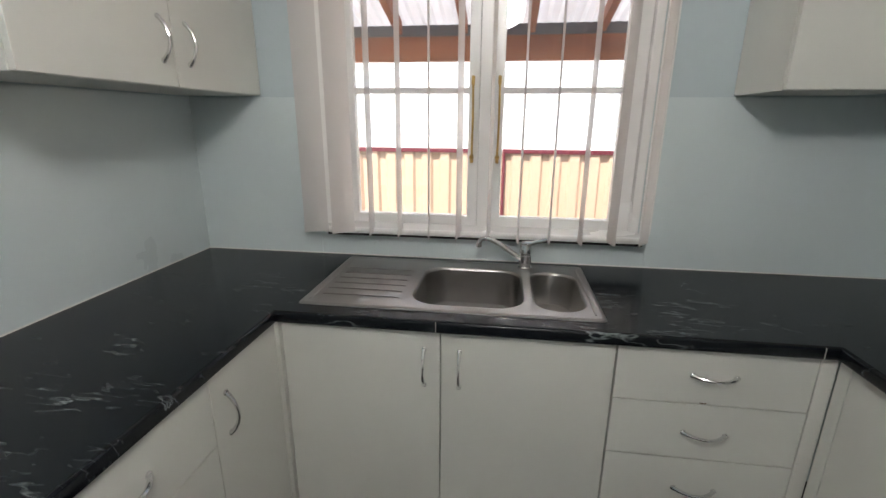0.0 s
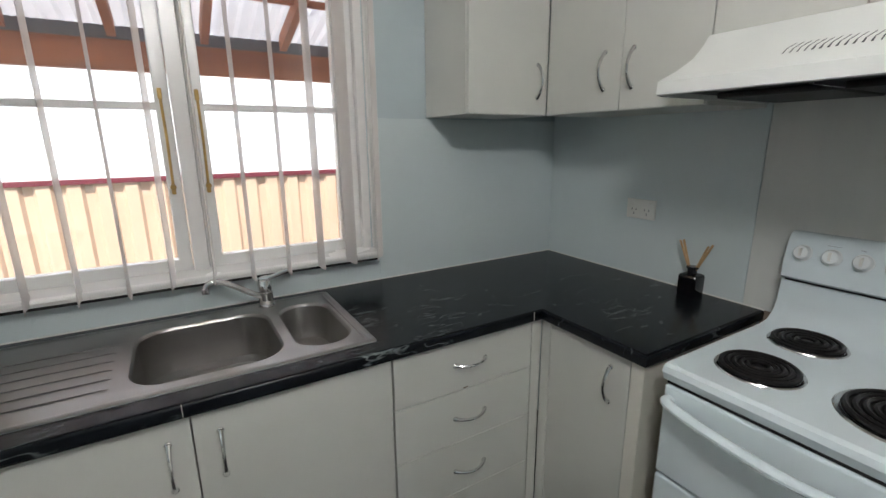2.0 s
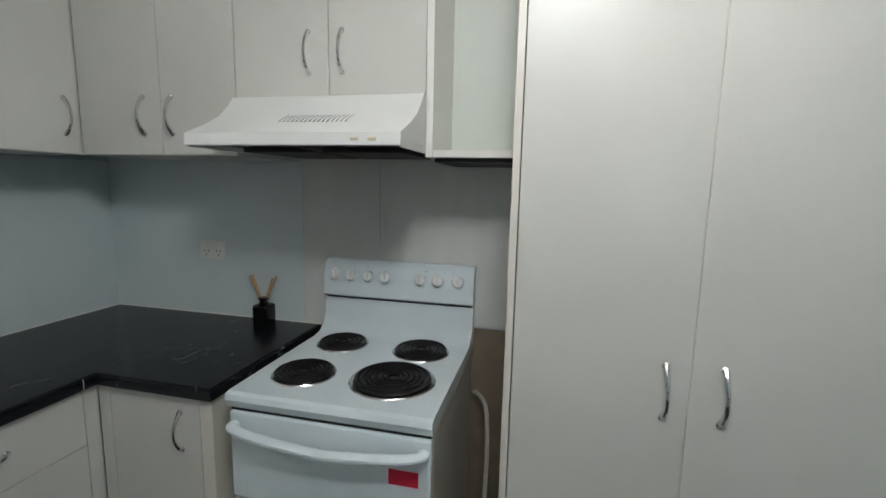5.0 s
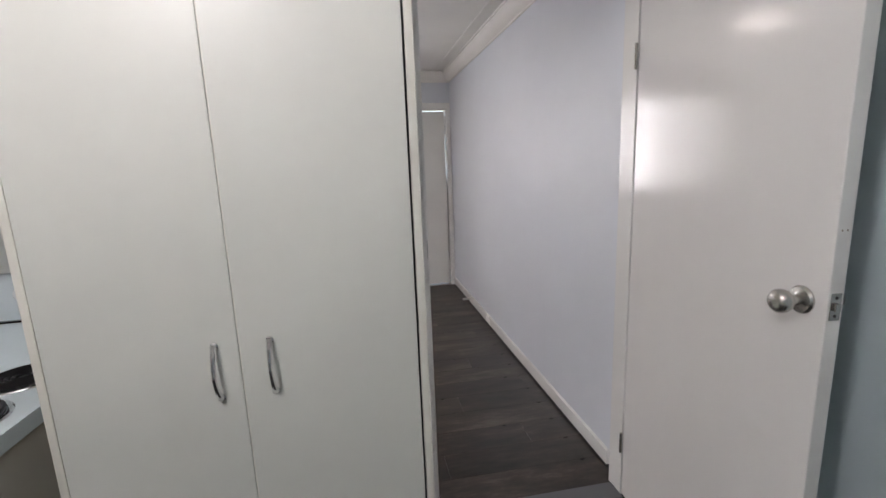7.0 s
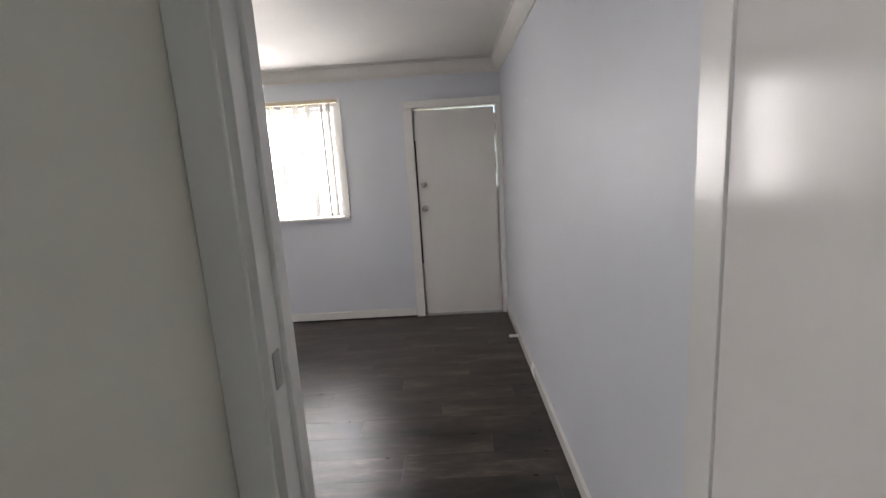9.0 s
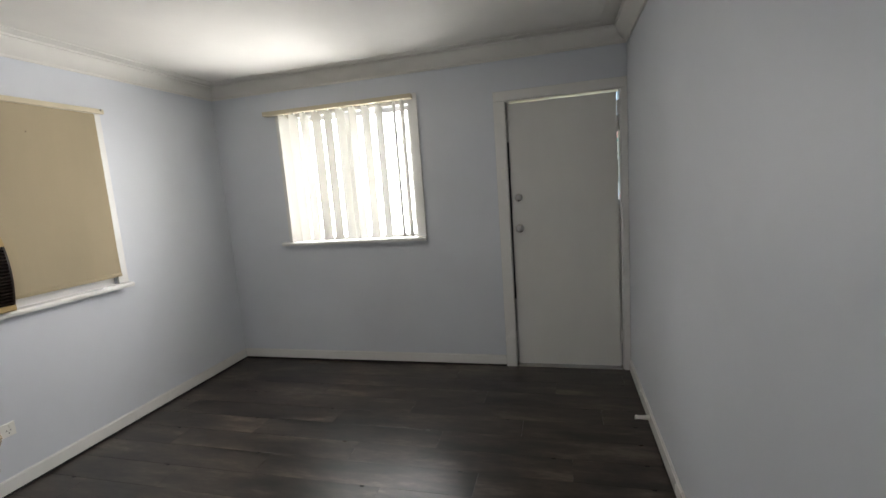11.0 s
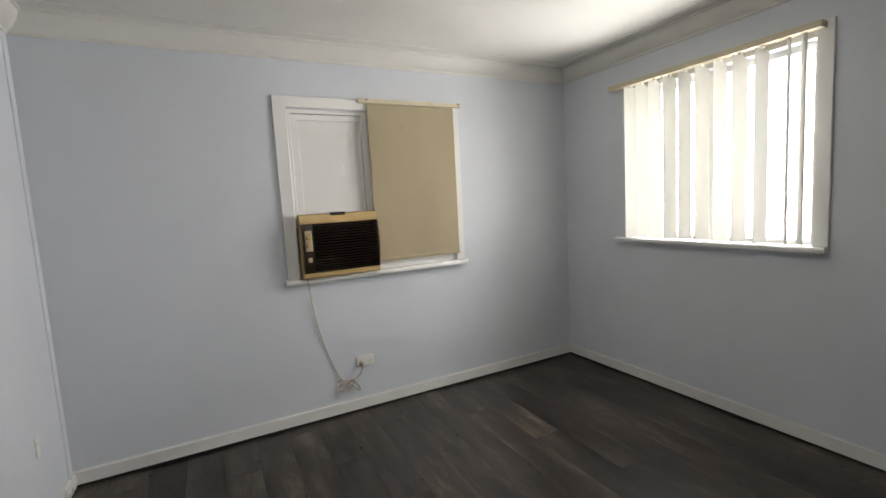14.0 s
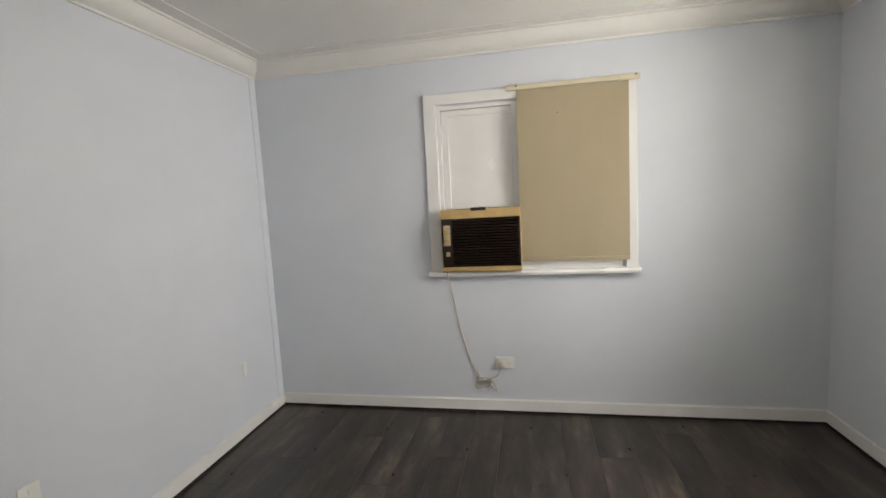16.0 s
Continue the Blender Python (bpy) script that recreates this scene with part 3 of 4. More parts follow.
part("door_knob", lathe(KN, leaf_place(0.752, 0, 1.115), normal, 36), NICKEL, leaf, "round brushed nickel knob")
part("door_knob", lathe([(r, h * 0.7) for r, h in KN], leaf_place(0.752, -0.036, 1.115), -normal, 24), NICKEL, leaf, "round brushed nickel knob")
part("latch_plate", on_leaf(box(0.8115, 0.8135, -0.030, -0.006, 1.085, 1.145, 0.0005)), NICKEL, leaf, "worn metal latch plate")
part("latch_bolt", on_leaf(box(0.813, 0.821, -0.025, -0.011, 1.106, 1.124, 0.003)), NICKEL, leaf)
for z in (1.095, 1.135):
    part("screw", lathe([(0.004, 0), (0.003, 0.0012), (0.0005, 0.0015)], leaf_place(0.8133, -0.018, z), (-math.cos(TURN), math.sin(TURN), 0), 12), DARK_METAL, leaf)
for v in (-0.012, -0.024):
    part("paint_chip", on_leaf(box(0.8118, 0.8126, v - 0.0015, v + 0.0015, 1.277, 1.281)), BARE_WALL, leaf, "small chip in the paint")
for z in (0.25, 1.80):
    part("hinge", tube([(1.728, -1.404, z - 0.045), (1.728, -1.404, z + 0.045)], 0.006, 10), NICKEL, door_k)
part("jamb", box(1.69, 1.82, -0.605, -0.585, 0, 2.05, 0.002), TRIM, door_k, "white painted door jamb")
part("jamb", box(1.728, 1.82, -1.425, -1.409, 0, 2.05, 0.002), TRIM, door_k)
part("jamb", box(1.69, 1.82, -1.425, -0.585, 2.05, 2.07, 0.002), TRIM, door_k)
part("stop", box(1.745, 1.77, -0.617, -0.605, 0, 2.05, 0.002), TRIM, door_k)
part("strike_plate", box(1.700, 1.728, -0.6075, -0.6045, 1.115, 1.185, 0.0006), NICKEL, door_k, "metal strike plate")
for x0, x1 in ((1.684, 1.70), (XP1, XP1 + 0.016)):
    part("architrave", box(x0, x1, -0.588, -0.5125, 0, 2.13, 0.004), TRIM, door_k)
    part("architrave", box(x0, x1, -1.425, -0.588, 2.06, 2.13, 0.004), TRIM, door_k)
part("architrave", box(XP1, XP1 + 0.016, -1.459, -1.415, 0, 2.13, 0.004), TRIM, door_k)
part("threshold", box(1.705, 1.80, -1.409, -0.605, 0.0, 0.006, 0.002), GREY_STEEL, door_k, "dark floor joining strip")

# living room window with the air conditioner, in the north wall
window_ac = thing("window_3", (3.65, YNL, 0.95), "white timber window, one half boarded over the air conditioner", "window", kind="structure")
bm = slab_with_holes((3.0, 4.305), (0.975, 2.125), [(3.08, 4.235, 0.975, 2.055)], YNL - 0.018, YNL, "y")
part("casing", soften(bm, 0.004), TRIM, window_ac, "white timber casing")
bm = slab_with_holes((3.08, 4.225), (0.97, 2.05), [(3.105, 3.562, 0.99, 2.025), (3.640, 4.19, 1.050, 2.025)], YNL + 0.01, YNL + 0.12, "y")
part("window_frame", soften(bm, 0.003), TRIM, window_ac)
board = part("infill_board", box(3.105, 3.562, YNL + 0.035, YNL + 0.05, 1.385, 2.025), TRIM, window_ac, "white painted infill board")
bm = slab_with_holes((3.107, 3.560), (1.387, 2.023), [(3.150, 3.540, 1.39, 1.985)], YNL + 0.026, YNL + 0.034, "y")
part("moulding", soften(bm, 0.005), TRIM, board)
pane(3.640, 4.19, 1.050, 2.025, YNL + 0.07, window_ac)
part("window_sill", soften(prism([(YNL - 0.05, 0.945), (YNL - 0.053, 0.962), (YNL - 0.046, 0.973), (YNL + 0.05, 0.978), (YNL + 0.05, 0.945)], "x", 2.985, 4.315), 0.003), TRIM, window_ac, "white timber sill")

blind = thing("roller_blind", (3.93, YNL - 0.03, 1.03), "tan fabric roller blind pulled almost to the sill", "blind")
bm = bmesh.new()
loops = []
for z, w in ((2.098, 0.0), (1.8, 0.001), (1.5, 0.003), (1.2, 0.006), (1.055, 0.004), (1.052, 0.004), (1.03, 0.004)):
    th = 0.0006 if z > 1.053 else 0.004
    front = [Vector((3.598 + 0.657 * i / 12, YNL - 0.030 - w * math.sin(i * 0.9), z - 0.004 * i / 12)) for i in range(13)]
    loops.append([p + Vector((0, -th, 0)) for p in front] + [p + Vector((0, th, 0)) for p in front[::-1]])
cloth = part("fabric", rings(loops), ROLLER, blind, "tan woven blind fabric")
part("stain", lathe([(0.004, 0), (0.003, 0.0006), (0.0005, 0.0008)], (3.842, YNL - 0.0306, 1.945), (0, -1, 0), 10), BARK, cloth)
part("rail", box(3.535, 4.318, YNL - 0.040, YNL - 0.020, 2.098, 2.128, 0.004), RAIL, blind, "cream blind rail")
for x in (3.60, 4.295):
    part("screw", lathe([(0.007, 0), (0.006, 0.004), (0.001, 0.006)], (x, YNL - 0.040, 2.122), (0, -1, 0), 12), NICKEL, blind)

ac = thing("air_conditioner", (3.34, 1.86, 0.978), "old beige and dark brown window air conditioner", "air conditioner")
AX0, AX1, AY = 3.088, 3.600, 1.862
bm = box(AX0 + 0.012, AX1 - 0.008, AY + 0.04, 2.25, 0.982, 1.372, 0.006)
part("casing", bm, AC_BROWN, ac, "dark brown case")
hole = slab_with_holes((AX0, AX1), (0.979, 1.386), [(AX0 + 0.018, AX1 - 0.009, 1.010, 1.325)], AY, AY + 0.045, "y")
part("front_frame", soften(hole, 0.006), AC_BEIGE, ac, "yellowed beige front frame")
bm = prism([(AY + 0.004, 1.322), (AY + 0.004, 1.386), (AY - 0.006, 1.380), (AY - 0.020, 1.340), (AY - 0.020, 1.326)], "x", AX0 + 0.004, AX1 - 0.004)
part("top_lip", soften(bm, 0.003), AC_BEIGE, ac, "sloping beige top lip")
bm = prism([(AY + 0.004, 0.980), (AY + 0.004, 1.012), (AY - 0.018, 1.012), (AY - 0.018, 0.988), (AY - 0.012, 0.980)], "x", AX0 + 0.004, AX1 - 0.004)
part("bottom_lip", soften(bm, 0.003), AC_BEIGE, ac)
part("top_notch", box(AX0 + 0.20, AX0 + 0.295, AY - 0.012, AY + 0.03, 1.372, 1.392, 0.003), BLACK_PART_AND_SHADE, ac, "dark notch in the top")
part("grille_back", box(AX0 + 0.016, AX1 - 0.016, AY + 0.012, AY + 0.02, 1.008, 1.328), AC_BROWN, ac)


def bulge(z):
    return 0.034 * math.sin(math.pi * min(max((z - 0.985) / 0.39, 0), 1)) ** 0.8


for x0, x1 in ((AX0 + 0.010, AX0 + 0.078), (AX1 - 0.014, AX1 - 0.004)):
    zs = [1.010 + 0.0158 * k for k in range(21)]
    part("grille_cheek", prism([(AY - 0.004 - bulge(z), z) for z in zs] + [(AY + 0.02, z) for z in zs[::-1]], "x", x0, x1), AC_BROWN, ac, "curved dark brown end of the grille")
for k in range(17):
    z = 1.022 + k * 0.0178
    y = AY - bulge(z)
    part("louvre", soften(prism([(y - 0.008, z), (y - 0.010, z + 0.005), (y + 0.026, z + 0.012), (y + 0.026, z + 0.007)], "x", AX0 + 0.0785, AX1 - 0.0145), 0.001, 1), AC_BROWN, ac)
plate = part("control_plate", box(AX0 + 0.022, AX0 + 0.066, AY - 0.042, AY - 0.005, 1.155, 1.285, 0.003), AC_PALE, ac, "pale control plate")
for z in (1.245, 1.195):
    part("dial", lathe([(0.017, 0), (0.017, 0.006), (0.013, 0.008), (0.012, 0.018), (0.001, 0.019)], (AX0 + 0.044, AY - 0.042, z), (0, -1, 0), 20), AC_BEIGE, plate)
part("badge", box(AX0 + 0.033, AX0 + 0.058, AY - 0.036, AY + 0.0, 1.085, 1.115, 0.002), AC_PALE, ac)
part("edge_wire", tube([(AX0 + 0.010, AY - 0.006, 1.325), (AX0 + 0.008, AY - 0.012, 1.20), (AX0 + 0.012, AY - 0.012, 1.08), (AX0 + 0.020, AY - 0.006, 1.0)], 0.004, 6), AC_BEIGE, ac, "pale edge strip")

cord_pts = [(3.112, 1.880, 0.985), (3.114, 1.868, 0.962), (3.118, 1.874, 0.93), (3.135, 1.912, 0.80), (3.165, 1.920, 0.62), (3.205, 1.922, 0.46), (3.250, 1.921, 0.33), (3.285, 1.918, 0.255)]
for k in range(25):
    a = k * 0.5
    cord_pts.append((3.325 - 0.062 * math.cos(a) + 0.018 * math.sin(a * 0.5), 1.916 - 0.005 * (k % 4), 0.205 + 0.040 * math.sin(a * 1.5 + 0.6) + 0.010 * math.cos(a)))
cord_pts += [(3.40, 1.905, 0.255), (3.425, 1.893, 0.30), (3.432, 1.888, 0.325)]


def smooth_line(pts, n=4):
    out, p = [], [Vector(q) for q in pts]
    for i in range(len(p) - 1):
        a, b, c, d = p[max(i - 1, 0)], p[i], p[i + 1], p[min(i + 2, len(p) - 1)]
        for k in range(n):
            s = k / n
            out.append(0.5 * (2 * b + (c - a) * s + (2 * a - 5 * b + 4 * c - d) * s * s + (3 * b - a - 3 * c + d) * s ** 3))
    return out + [p[-1]]


cord = thing("extension_lead", (3.3, 1.915, 0.2), "beige power cord in a loose tangle hanging to the outlet", "cord")
part("cable", tube(smooth_line(cord_pts), 0.0034, 6), CORD, cord)
part("plug", soften(lathe([(0.017, 0), (0.018, 0.010), (0.014, 0.022), (0.007, 0.034), (0.004, 0.040)], (3.432, 1.921, 0.335), (0, -1, 0), 14), 0.001), CORD, cord, "beige power plug")


def outlet(at, axis, w, h, label, double=True):
    """A wall plate with rockers and pin slots; axis is its outward normal."""
    root = thing("power_outlet", at, label, "outlet")
    n = Vector(axis)
    side = Vector((-n.y, n.x, 0))

    def blk(u0, u1, z0, z1, d0, d1, bevel):
        p, q = Vector(at) + side * u0 + n * d0, Vector(at) + side * u1 + n * d1
        return box(p.x, q.x, p.y, q.y, at[2] + z0, at[2] + z1, bevel)

    plate_ = part("plate", blk(-w / 2, w / 2, -h / 2, h / 2, 0.0, 0.009, 0.0025), PLASTIC, root)
    for s in ((-0.5, 0.5) if double else (0.0,)):
        part("rocker", blk(s * w * 0.62 - 0.007, s * w * 0.62 + 0.007, h * 0.12, h * 0.34, 0.008, 0.013, 0.0015), PLASTIC, plate_)
        if double:
            for du, dz in ((-0.009, -0.002), (0.009, -0.002), (0.0, -0.018)):
                part("pin_slot", blk(s * w * 0.45 + du - 0.0014, s * w * 0.45 + du + 0.0014, dz - 0.005, dz + 0.004, 0.0085, 0.0095, 0), INK, plate_)
    return root


outlet((3.463, YNL, 0.347), (0, -1, 0), 0.118, 0.075, "white double power outlet low on the wall")
outlet((XP0 - 0.004, 1.493, 1.169), (-1, 0, 0), 0.124, 0.076, "white double power outlet above the worktop")
outlet((XP1, 1.506, 0.43), (1, 0, 0), 0.034, 0.085, "small white wall plate low on the wall", False)
outlet((XP1, 0.23, 0.44), (1, 0, 0), 0.075, 0.10, "small white wall plate low on the wall", False)
switch = outlet((XE - 0.018, -0.582, 1.528), (-1, 0, 0), 0.032, 0.085, "narrow white light switch on the door architrave", False)
switch.name = "light_switch"
switch["category"] = "switch"

stop_root = thing("door_stop", (4.557, YSL, 0.055), "white peg door stop on the skirting board", "door stop")
part("peg", lathe([(0.016, 0), (0.013, 0.008), (0.011, 0.060), (0.013, 0.066)], (4.557, YSL + 0.016, 0.052), (0, 1, 0), 16), PLASTIC, stop_root)
part("rubber_tip", lathe([(0.013, 0.066), (0.014, 0.072), (0.010, 0.078)], (4.557, YSL + 0.016, 0.052), (0, 1, 0), 16), PLASTIC, stop_root)


def ceiling_light(x, y, r, glow, label, drop=0.0):
    root = thing("ceiling_light", (x, y, H), label, "light")
    if drop:
        part("stem", lathe([(0.05, 0), (0.05, 0.01), (0.012, 0.014), (0.012, 0.10)], (x, y, H), (0, 0, -1), 20), PLASTIC, root)
    else:
        part("rim", lathe([(r * 0.9, 0), (r, 0.006), (r, 0.022), (r * 0.94, 0.026)], (x, y, H - drop), (0, 0, -1), 40), PLASTIC, root)
    if drop:
        prof = [(r * math.sin(a), 0.03 + r - r * math.cos(a)) for a in (radians(d) for d in range(10, 181, 10))]
        part("diffuser", lathe(prof, (x, y, H - 0.06), (0, 0, -1), 40), glow, root, "frosted glowing globe")
        return root
    prof = [(r * 0.93 * math.cos(a), 0.026 + 0.05 * math.sin(a)) for a in (radians(d) for d in range(0, 91, 10))]
    part("diffuser", lathe(prof, (x, y, H - drop), (0, 0, -1), 40), glow, root, "frosted glowing diffuser")
    return root


ceiling_light(3.63, 0.36, 0.20, GLOW_LIVING, "round frosted ceiling light switched on")
ceiling_light(0.22, 0.15, 0.13, GLOW_KITCHEN, "round frosted kitchen ceiling light switched on", 0.17)

# ---- kitchen ----
FR, TOP, TOE = 1.42, 0.862, 0.14


def carcass(root, x0, x1, y0, y1, z0, z1, open_side, toe=True):
    """Side panels, floor and back, open towards the doors and above."""
    t = 0.016
    bm = bmesh.new()
    box(x0, x1, y0, y1, z0, z0 + t, 0, bm)
    if open_side == "y":
        box(x0, x0 + t, y0, y1, z0 + t, z1, 0, bm), box(x1 - t, x1, y0, y1, z0 + t, z1, 0, bm), box(x0 + t, x1 - t, y1 - t, y1, z0 + t, z1, 0, bm)
    else:
        box(x0, x1, y0, y0 + t, z0 + t, z1, 0, bm), box(x0, x1, y1 - t, y1, z0 + t, z1, 0, bm)
        xb = (x1 - t, x1) if open_side == "-x" else (x0, x0 + t)
        box(*xb, y0 + t, y1 - t, z0 + t, z1, 0, bm)
    part("body", bm, CARCASS, root)
    if toe:
        if open_side == "y":
            tb = box(x0, x1, y0 + 0.05, y0 + 0.065, 0, z0)
        elif open_side == "-x":
            tb = box(x0 + 0.05, x0 + 0.065, y0, y1, 0, z0)
        else:
            tb = box(x1 - 0.065, x1 - 0.05, y0, y1, 0, z0)
        part("toe_kick", tb, BLACK_PART_AND_SHADE, root, "black recessed toe kick")


def front_y(root, name, x0, x1, z0, z1, y=FR):
    return part(name, box(x0 + 0.0016, x1 - 0.0016, y, y + 0.017, z0 + 0.0014, z1 - 0.0014, 0.0012), LAMINATE, root)


def front_x(root, name, y0, y1, z0, z1, x, side):
    return part(name, box(x, x + 0.017 * side, y0 + 0.0016, y1 - 0.0016, z0 + 0.0014, z1 - 0.0014, 0.0012), LAMINATE, root)


unit = thing("sink_cabinet", (0.09, 1.7, 0), "cream laminate base cabinet with two doors under the sink", "cabinet")
carcass(unit, -0.392, 0.572, FR + 0.018, 1.995, TOE, TOP - 0.004, "y")
d = front_y(unit, "door", -0.392, 0.0895, TOE, TOP)
bow_handle(d, (0.041, FR, 0.803), (0.041, FR, 0.688), (0, -1, 0))
d = front_y(unit, "door", 0.0895, 0.5725, TOE, TOP)
bow_handle(d, (0.144, FR, 0.802), (0.144, FR, 0.687), (0, -1, 0))

unit = thing("drawer_cabinet", (0.82, 1.7, 0), "cream laminate cabinet with four drawers", "cabinet")
carcass(unit, 0.574, 1.076, FR + 0.018, 1.995, TOE, TOP - 0.004, "y")
for z0, z1, zh in ((0.695, TOP, 0.783), (0.517, 0.695, 0.603), (0.332, 0.517, 0.414), (TOE, 0.332, 0.232)):
    d = front_y(unit, "drawer", 0.5745, 1.076, z0, z1)
    bow_handle(d, (0.776, FR, zh), (0.886, FR, zh), (0, -1, 0))
part("filler", box(1.078, 1.118, FR, FR + 0.017, TOE, TOP, 0.001), LAMINATE, unit)
part("chip", box(0.805, 0.823, FR - 0.0006, FR + 0.001, 0.6985, 0.7015), BARK, unit, "small brown chip at the drawer edge")

unit = thing("end_cabinet", (1.4, 1.2, 0), "cream laminate base cabinet with one door beside the stove", "cabinet")
carcass(unit, 1.138, 1.694, 1.04, 1.40, TOE, TOP - 0.004, "-x")
d = front_x(unit, "door", 1.075, 1.378, TOE, TOP, 1.12, 1)
bow_handle(d, (1.12, 1.138, 0.812), (1.12, 1.138, 0.702), (-1, 0, 0))
part("filler", box(1.12, 1.137, 1.379, 1.419, TOE, TOP, 0.001), LAMINATE, unit)
part("end_panel", box(1.119, 1.69, 1.034, 1.0735, 0.0, TOP - 0.001, 0.001), LAMINATE_EDGE, unit, "cream end panel next to the stove")

LX = -0.405
unit = thing("corner_cabinet", (-0.7, 1.25, 0), "cream laminate base cabinet with one door in the corner", "cabinet")
carcass(unit, XW + 0.006, LX - 0.018, 1.098, 1.40, TOE, TOP - 0.004, "x")
d = front_x(unit, "door", 1.097, 1.405, TOE, TOP, LX, -1)
bow_handle(d, (LX, 1.150, 0.794), (LX, 1.150, 0.680), (1, 0, 0))
part("filler", box(LX - 0.017, LX + 0.011, 1.406, 1.436, TOE, TOP, 0.001), LAMINATE, unit)
unit = thing("drawer_cabinet", (-0.7, 0.85, 0), "cream laminate cabinet with drawers under the side worktop", "cabinet")
carcass(unit, XW + 0.006, LX - 0.018, 0.60, 1.096, TOE, TOP - 0.004, "x")
for z0, z1, zh in ((0.683, TOP, 0.778), (0.505, 0.683, 0.60), (TOE, 0.505, 0.33)):
    d = front_x(unit, "drawer", 0.60, 1.097, z0, z1, LX, -1)
    bow_handle(d, (LX, 0.79, zh), (LX, 0.90, zh), (1, 0, 0))
unit = thing("base_cabinet", (-0.7, 0.35, 0), "cream laminate base cabinet with one door", "cabinet")
carcass(unit, XW + 0.006, LX - 0.018, 0.10, 0.598, TOE, TOP - 0.004, "x")
d = front_x(unit, "door", 0.10, 0.60, TOE, TOP, LX, -1)
bow_handle(d, (LX, 0.15, 0.794), (LX, 0.15, 0.680), (1, 0, 0))

# worktop: one U-shaped top with a cut-out for the sink
SX0, SX1, SY0, SY1 = -0.352, 0.549, 1.468, 1.945
holes = [(-0.395, 1.10, 0.0, 1.40), (1.10, 1.70, 0.0, 1.02), (SX0 + 0.02, SX1 - 0.02, SY0 + 0.02, SY1 - 0.02)]
bm = slab_with_holes((XW + 0.004, 1.696), (0.08, YNK - 0.004), [(a, b, max(c, 0.08) if c < 1 else c, e) for a, b, c, e in holes], 0.863, 0.90, "z")
bmesh.ops.dissolve_limit(bm, angle_limit=0.01, verts=bm.verts, edges=bm.edges)
rim = []
for e in bm.edges:
    if len(e.link_faces) == 2 and e.calc_face_angle(0) > 1 and abs(e.verts[0].co.z - e.verts[1].co.z) < 1e-4:
        c = (e.verts[0].co + e.verts[1].co) / 2
        if abs(c.y - 1.40) < 1e-3 or abs(c.x + 0.395) < 1e-3 or abs(c.x - 1.10) < 1e-3 or abs(c.y - 1.02) < 1e-3 or abs(c.y - 0.08) < 1e-3:
            rim.append(e)
bmesh.ops.bevel(bm, geom=rim, offset=0.009, segments=3, affect="EDGES", profile=0.5)
worktop = thing("worktop", (0.3, 1.7, 0.863), "black marble-pattern laminate worktop with pale veins", "worktop")
part("top", bm, WORKTOP, worktop)
for x in (0.078, 1.066):
    part("joint", box(x - 0.0009, x + 0.0009, 1.3993, 1.4125, 0.866, 0.8975), STOVE_SIDE, worktop, "pale joint line in the front edge")
seal = thing("worktop_seal", (0.3, YNK, 0.90), "thin white sealant bead along the worktop", "sealant")
part("bead", tube([(XW + 0.006, 0.09, 0.9015), (XW + 0.006, YNK - 0.007, 0.9015), (1.694, YNK - 0.007, 0.9015), (1.694, 1.02, 0.9015)], 0.0028, 6), PLASTIC, seal)

# sink
sink = thing("sink", (0.1, 1.7, 0.90), "stainless steel sink with one and a half bowls and a drainer", "sink")
ZS = 0.9045
bowls = [(-0.026, 0.328, 1.508, 1.872, 0.085, 0.17), (0.354, 0.516, 1.512, 1.866, 0.074, 0.13)]
bm = bmesh.new()
loops2d = [rounded_rect(SX0, SX1, SY0, SY1, 0.012, ZS, 3)] + [rounded_rect(b[0], b[1], b[2], b[3], b[4], ZS, 7) for b in bowls]
edges = []
for lp in loops2d:
    vs_ = [bm.verts.new(p) for p in lp]
    edges += [bm.edges.new((vs_[i], vs_[(i + 1) % len(vs_)])) for i in range(len(vs_))]
bmesh.ops.triangle_fill(bm, edges=edges, use_beauty=True)
part("deck", bm, STEEL, sink, "brushed steel deck")
rim_loops = [rounded_rect(SX0 + d, SX1 - d, SY0 + d, SY1 - d, 0.012, z, 3) for d, z in ((-0.004, 0.9005), (-0.003, 0.9035), (0.002, 0.9065), (0.010, 0.9065), (0.014, 0.9047))]
part("rim", rings(rim_loops, cap=False), STEEL, sink)
for x0, x1, y0, y1, r, depth in bowls:
    lps = []
    for d, dz in ((0.0, 0.0), (0.003, -0.002), (0.006, -0.008), (0.012, -depth + 0.035), (0.018, -depth + 0.015), (0.034, -depth + 0.003), (0.055, -depth)):
        lps.append(rounded_rect(x0 + d, x1 - d, y0 + d, y1 - d, max(r - d * 0.4, 0.012), ZS + dz, 7))
    b_ = bmesh.new()
    rings(lps, cap=False, bm=b_)
    b_.faces.new([v for v in list(b_.verts)[-len(lps[0]):]])
    bowl = part("bowl", b_, STEEL, sink, "deep steel bowl")
    part("waste", lathe([(0.034, 0), (0.034, 0.002), (0.026, 0.003), (0.022, 0.001), (0.001, 0.001)], ((x0 + x1) / 2, (y0 + y1) / 2, ZS - depth + 0.001), (0, 0, 1), 24), CHROME, bowl)
for k in range(6):
    y = 1.545 + k * 0.052
    part("drainer_ridge", tube([(-0.31, y, ZS - 0.001), (-0.30, y, ZS + 0.0015), (-0.20, y, ZS + 0.002), (-0.075, y, ZS + 0.0015), (-0.06, y, ZS - 0.001)], 0.0018, 6), STEEL, sink)
part("side_ridge", tube([(SX0 + 0.022, 1.50, ZS), (SX0 + 0.022, 1.91, ZS)], 0.003, 6), STEEL, sink)
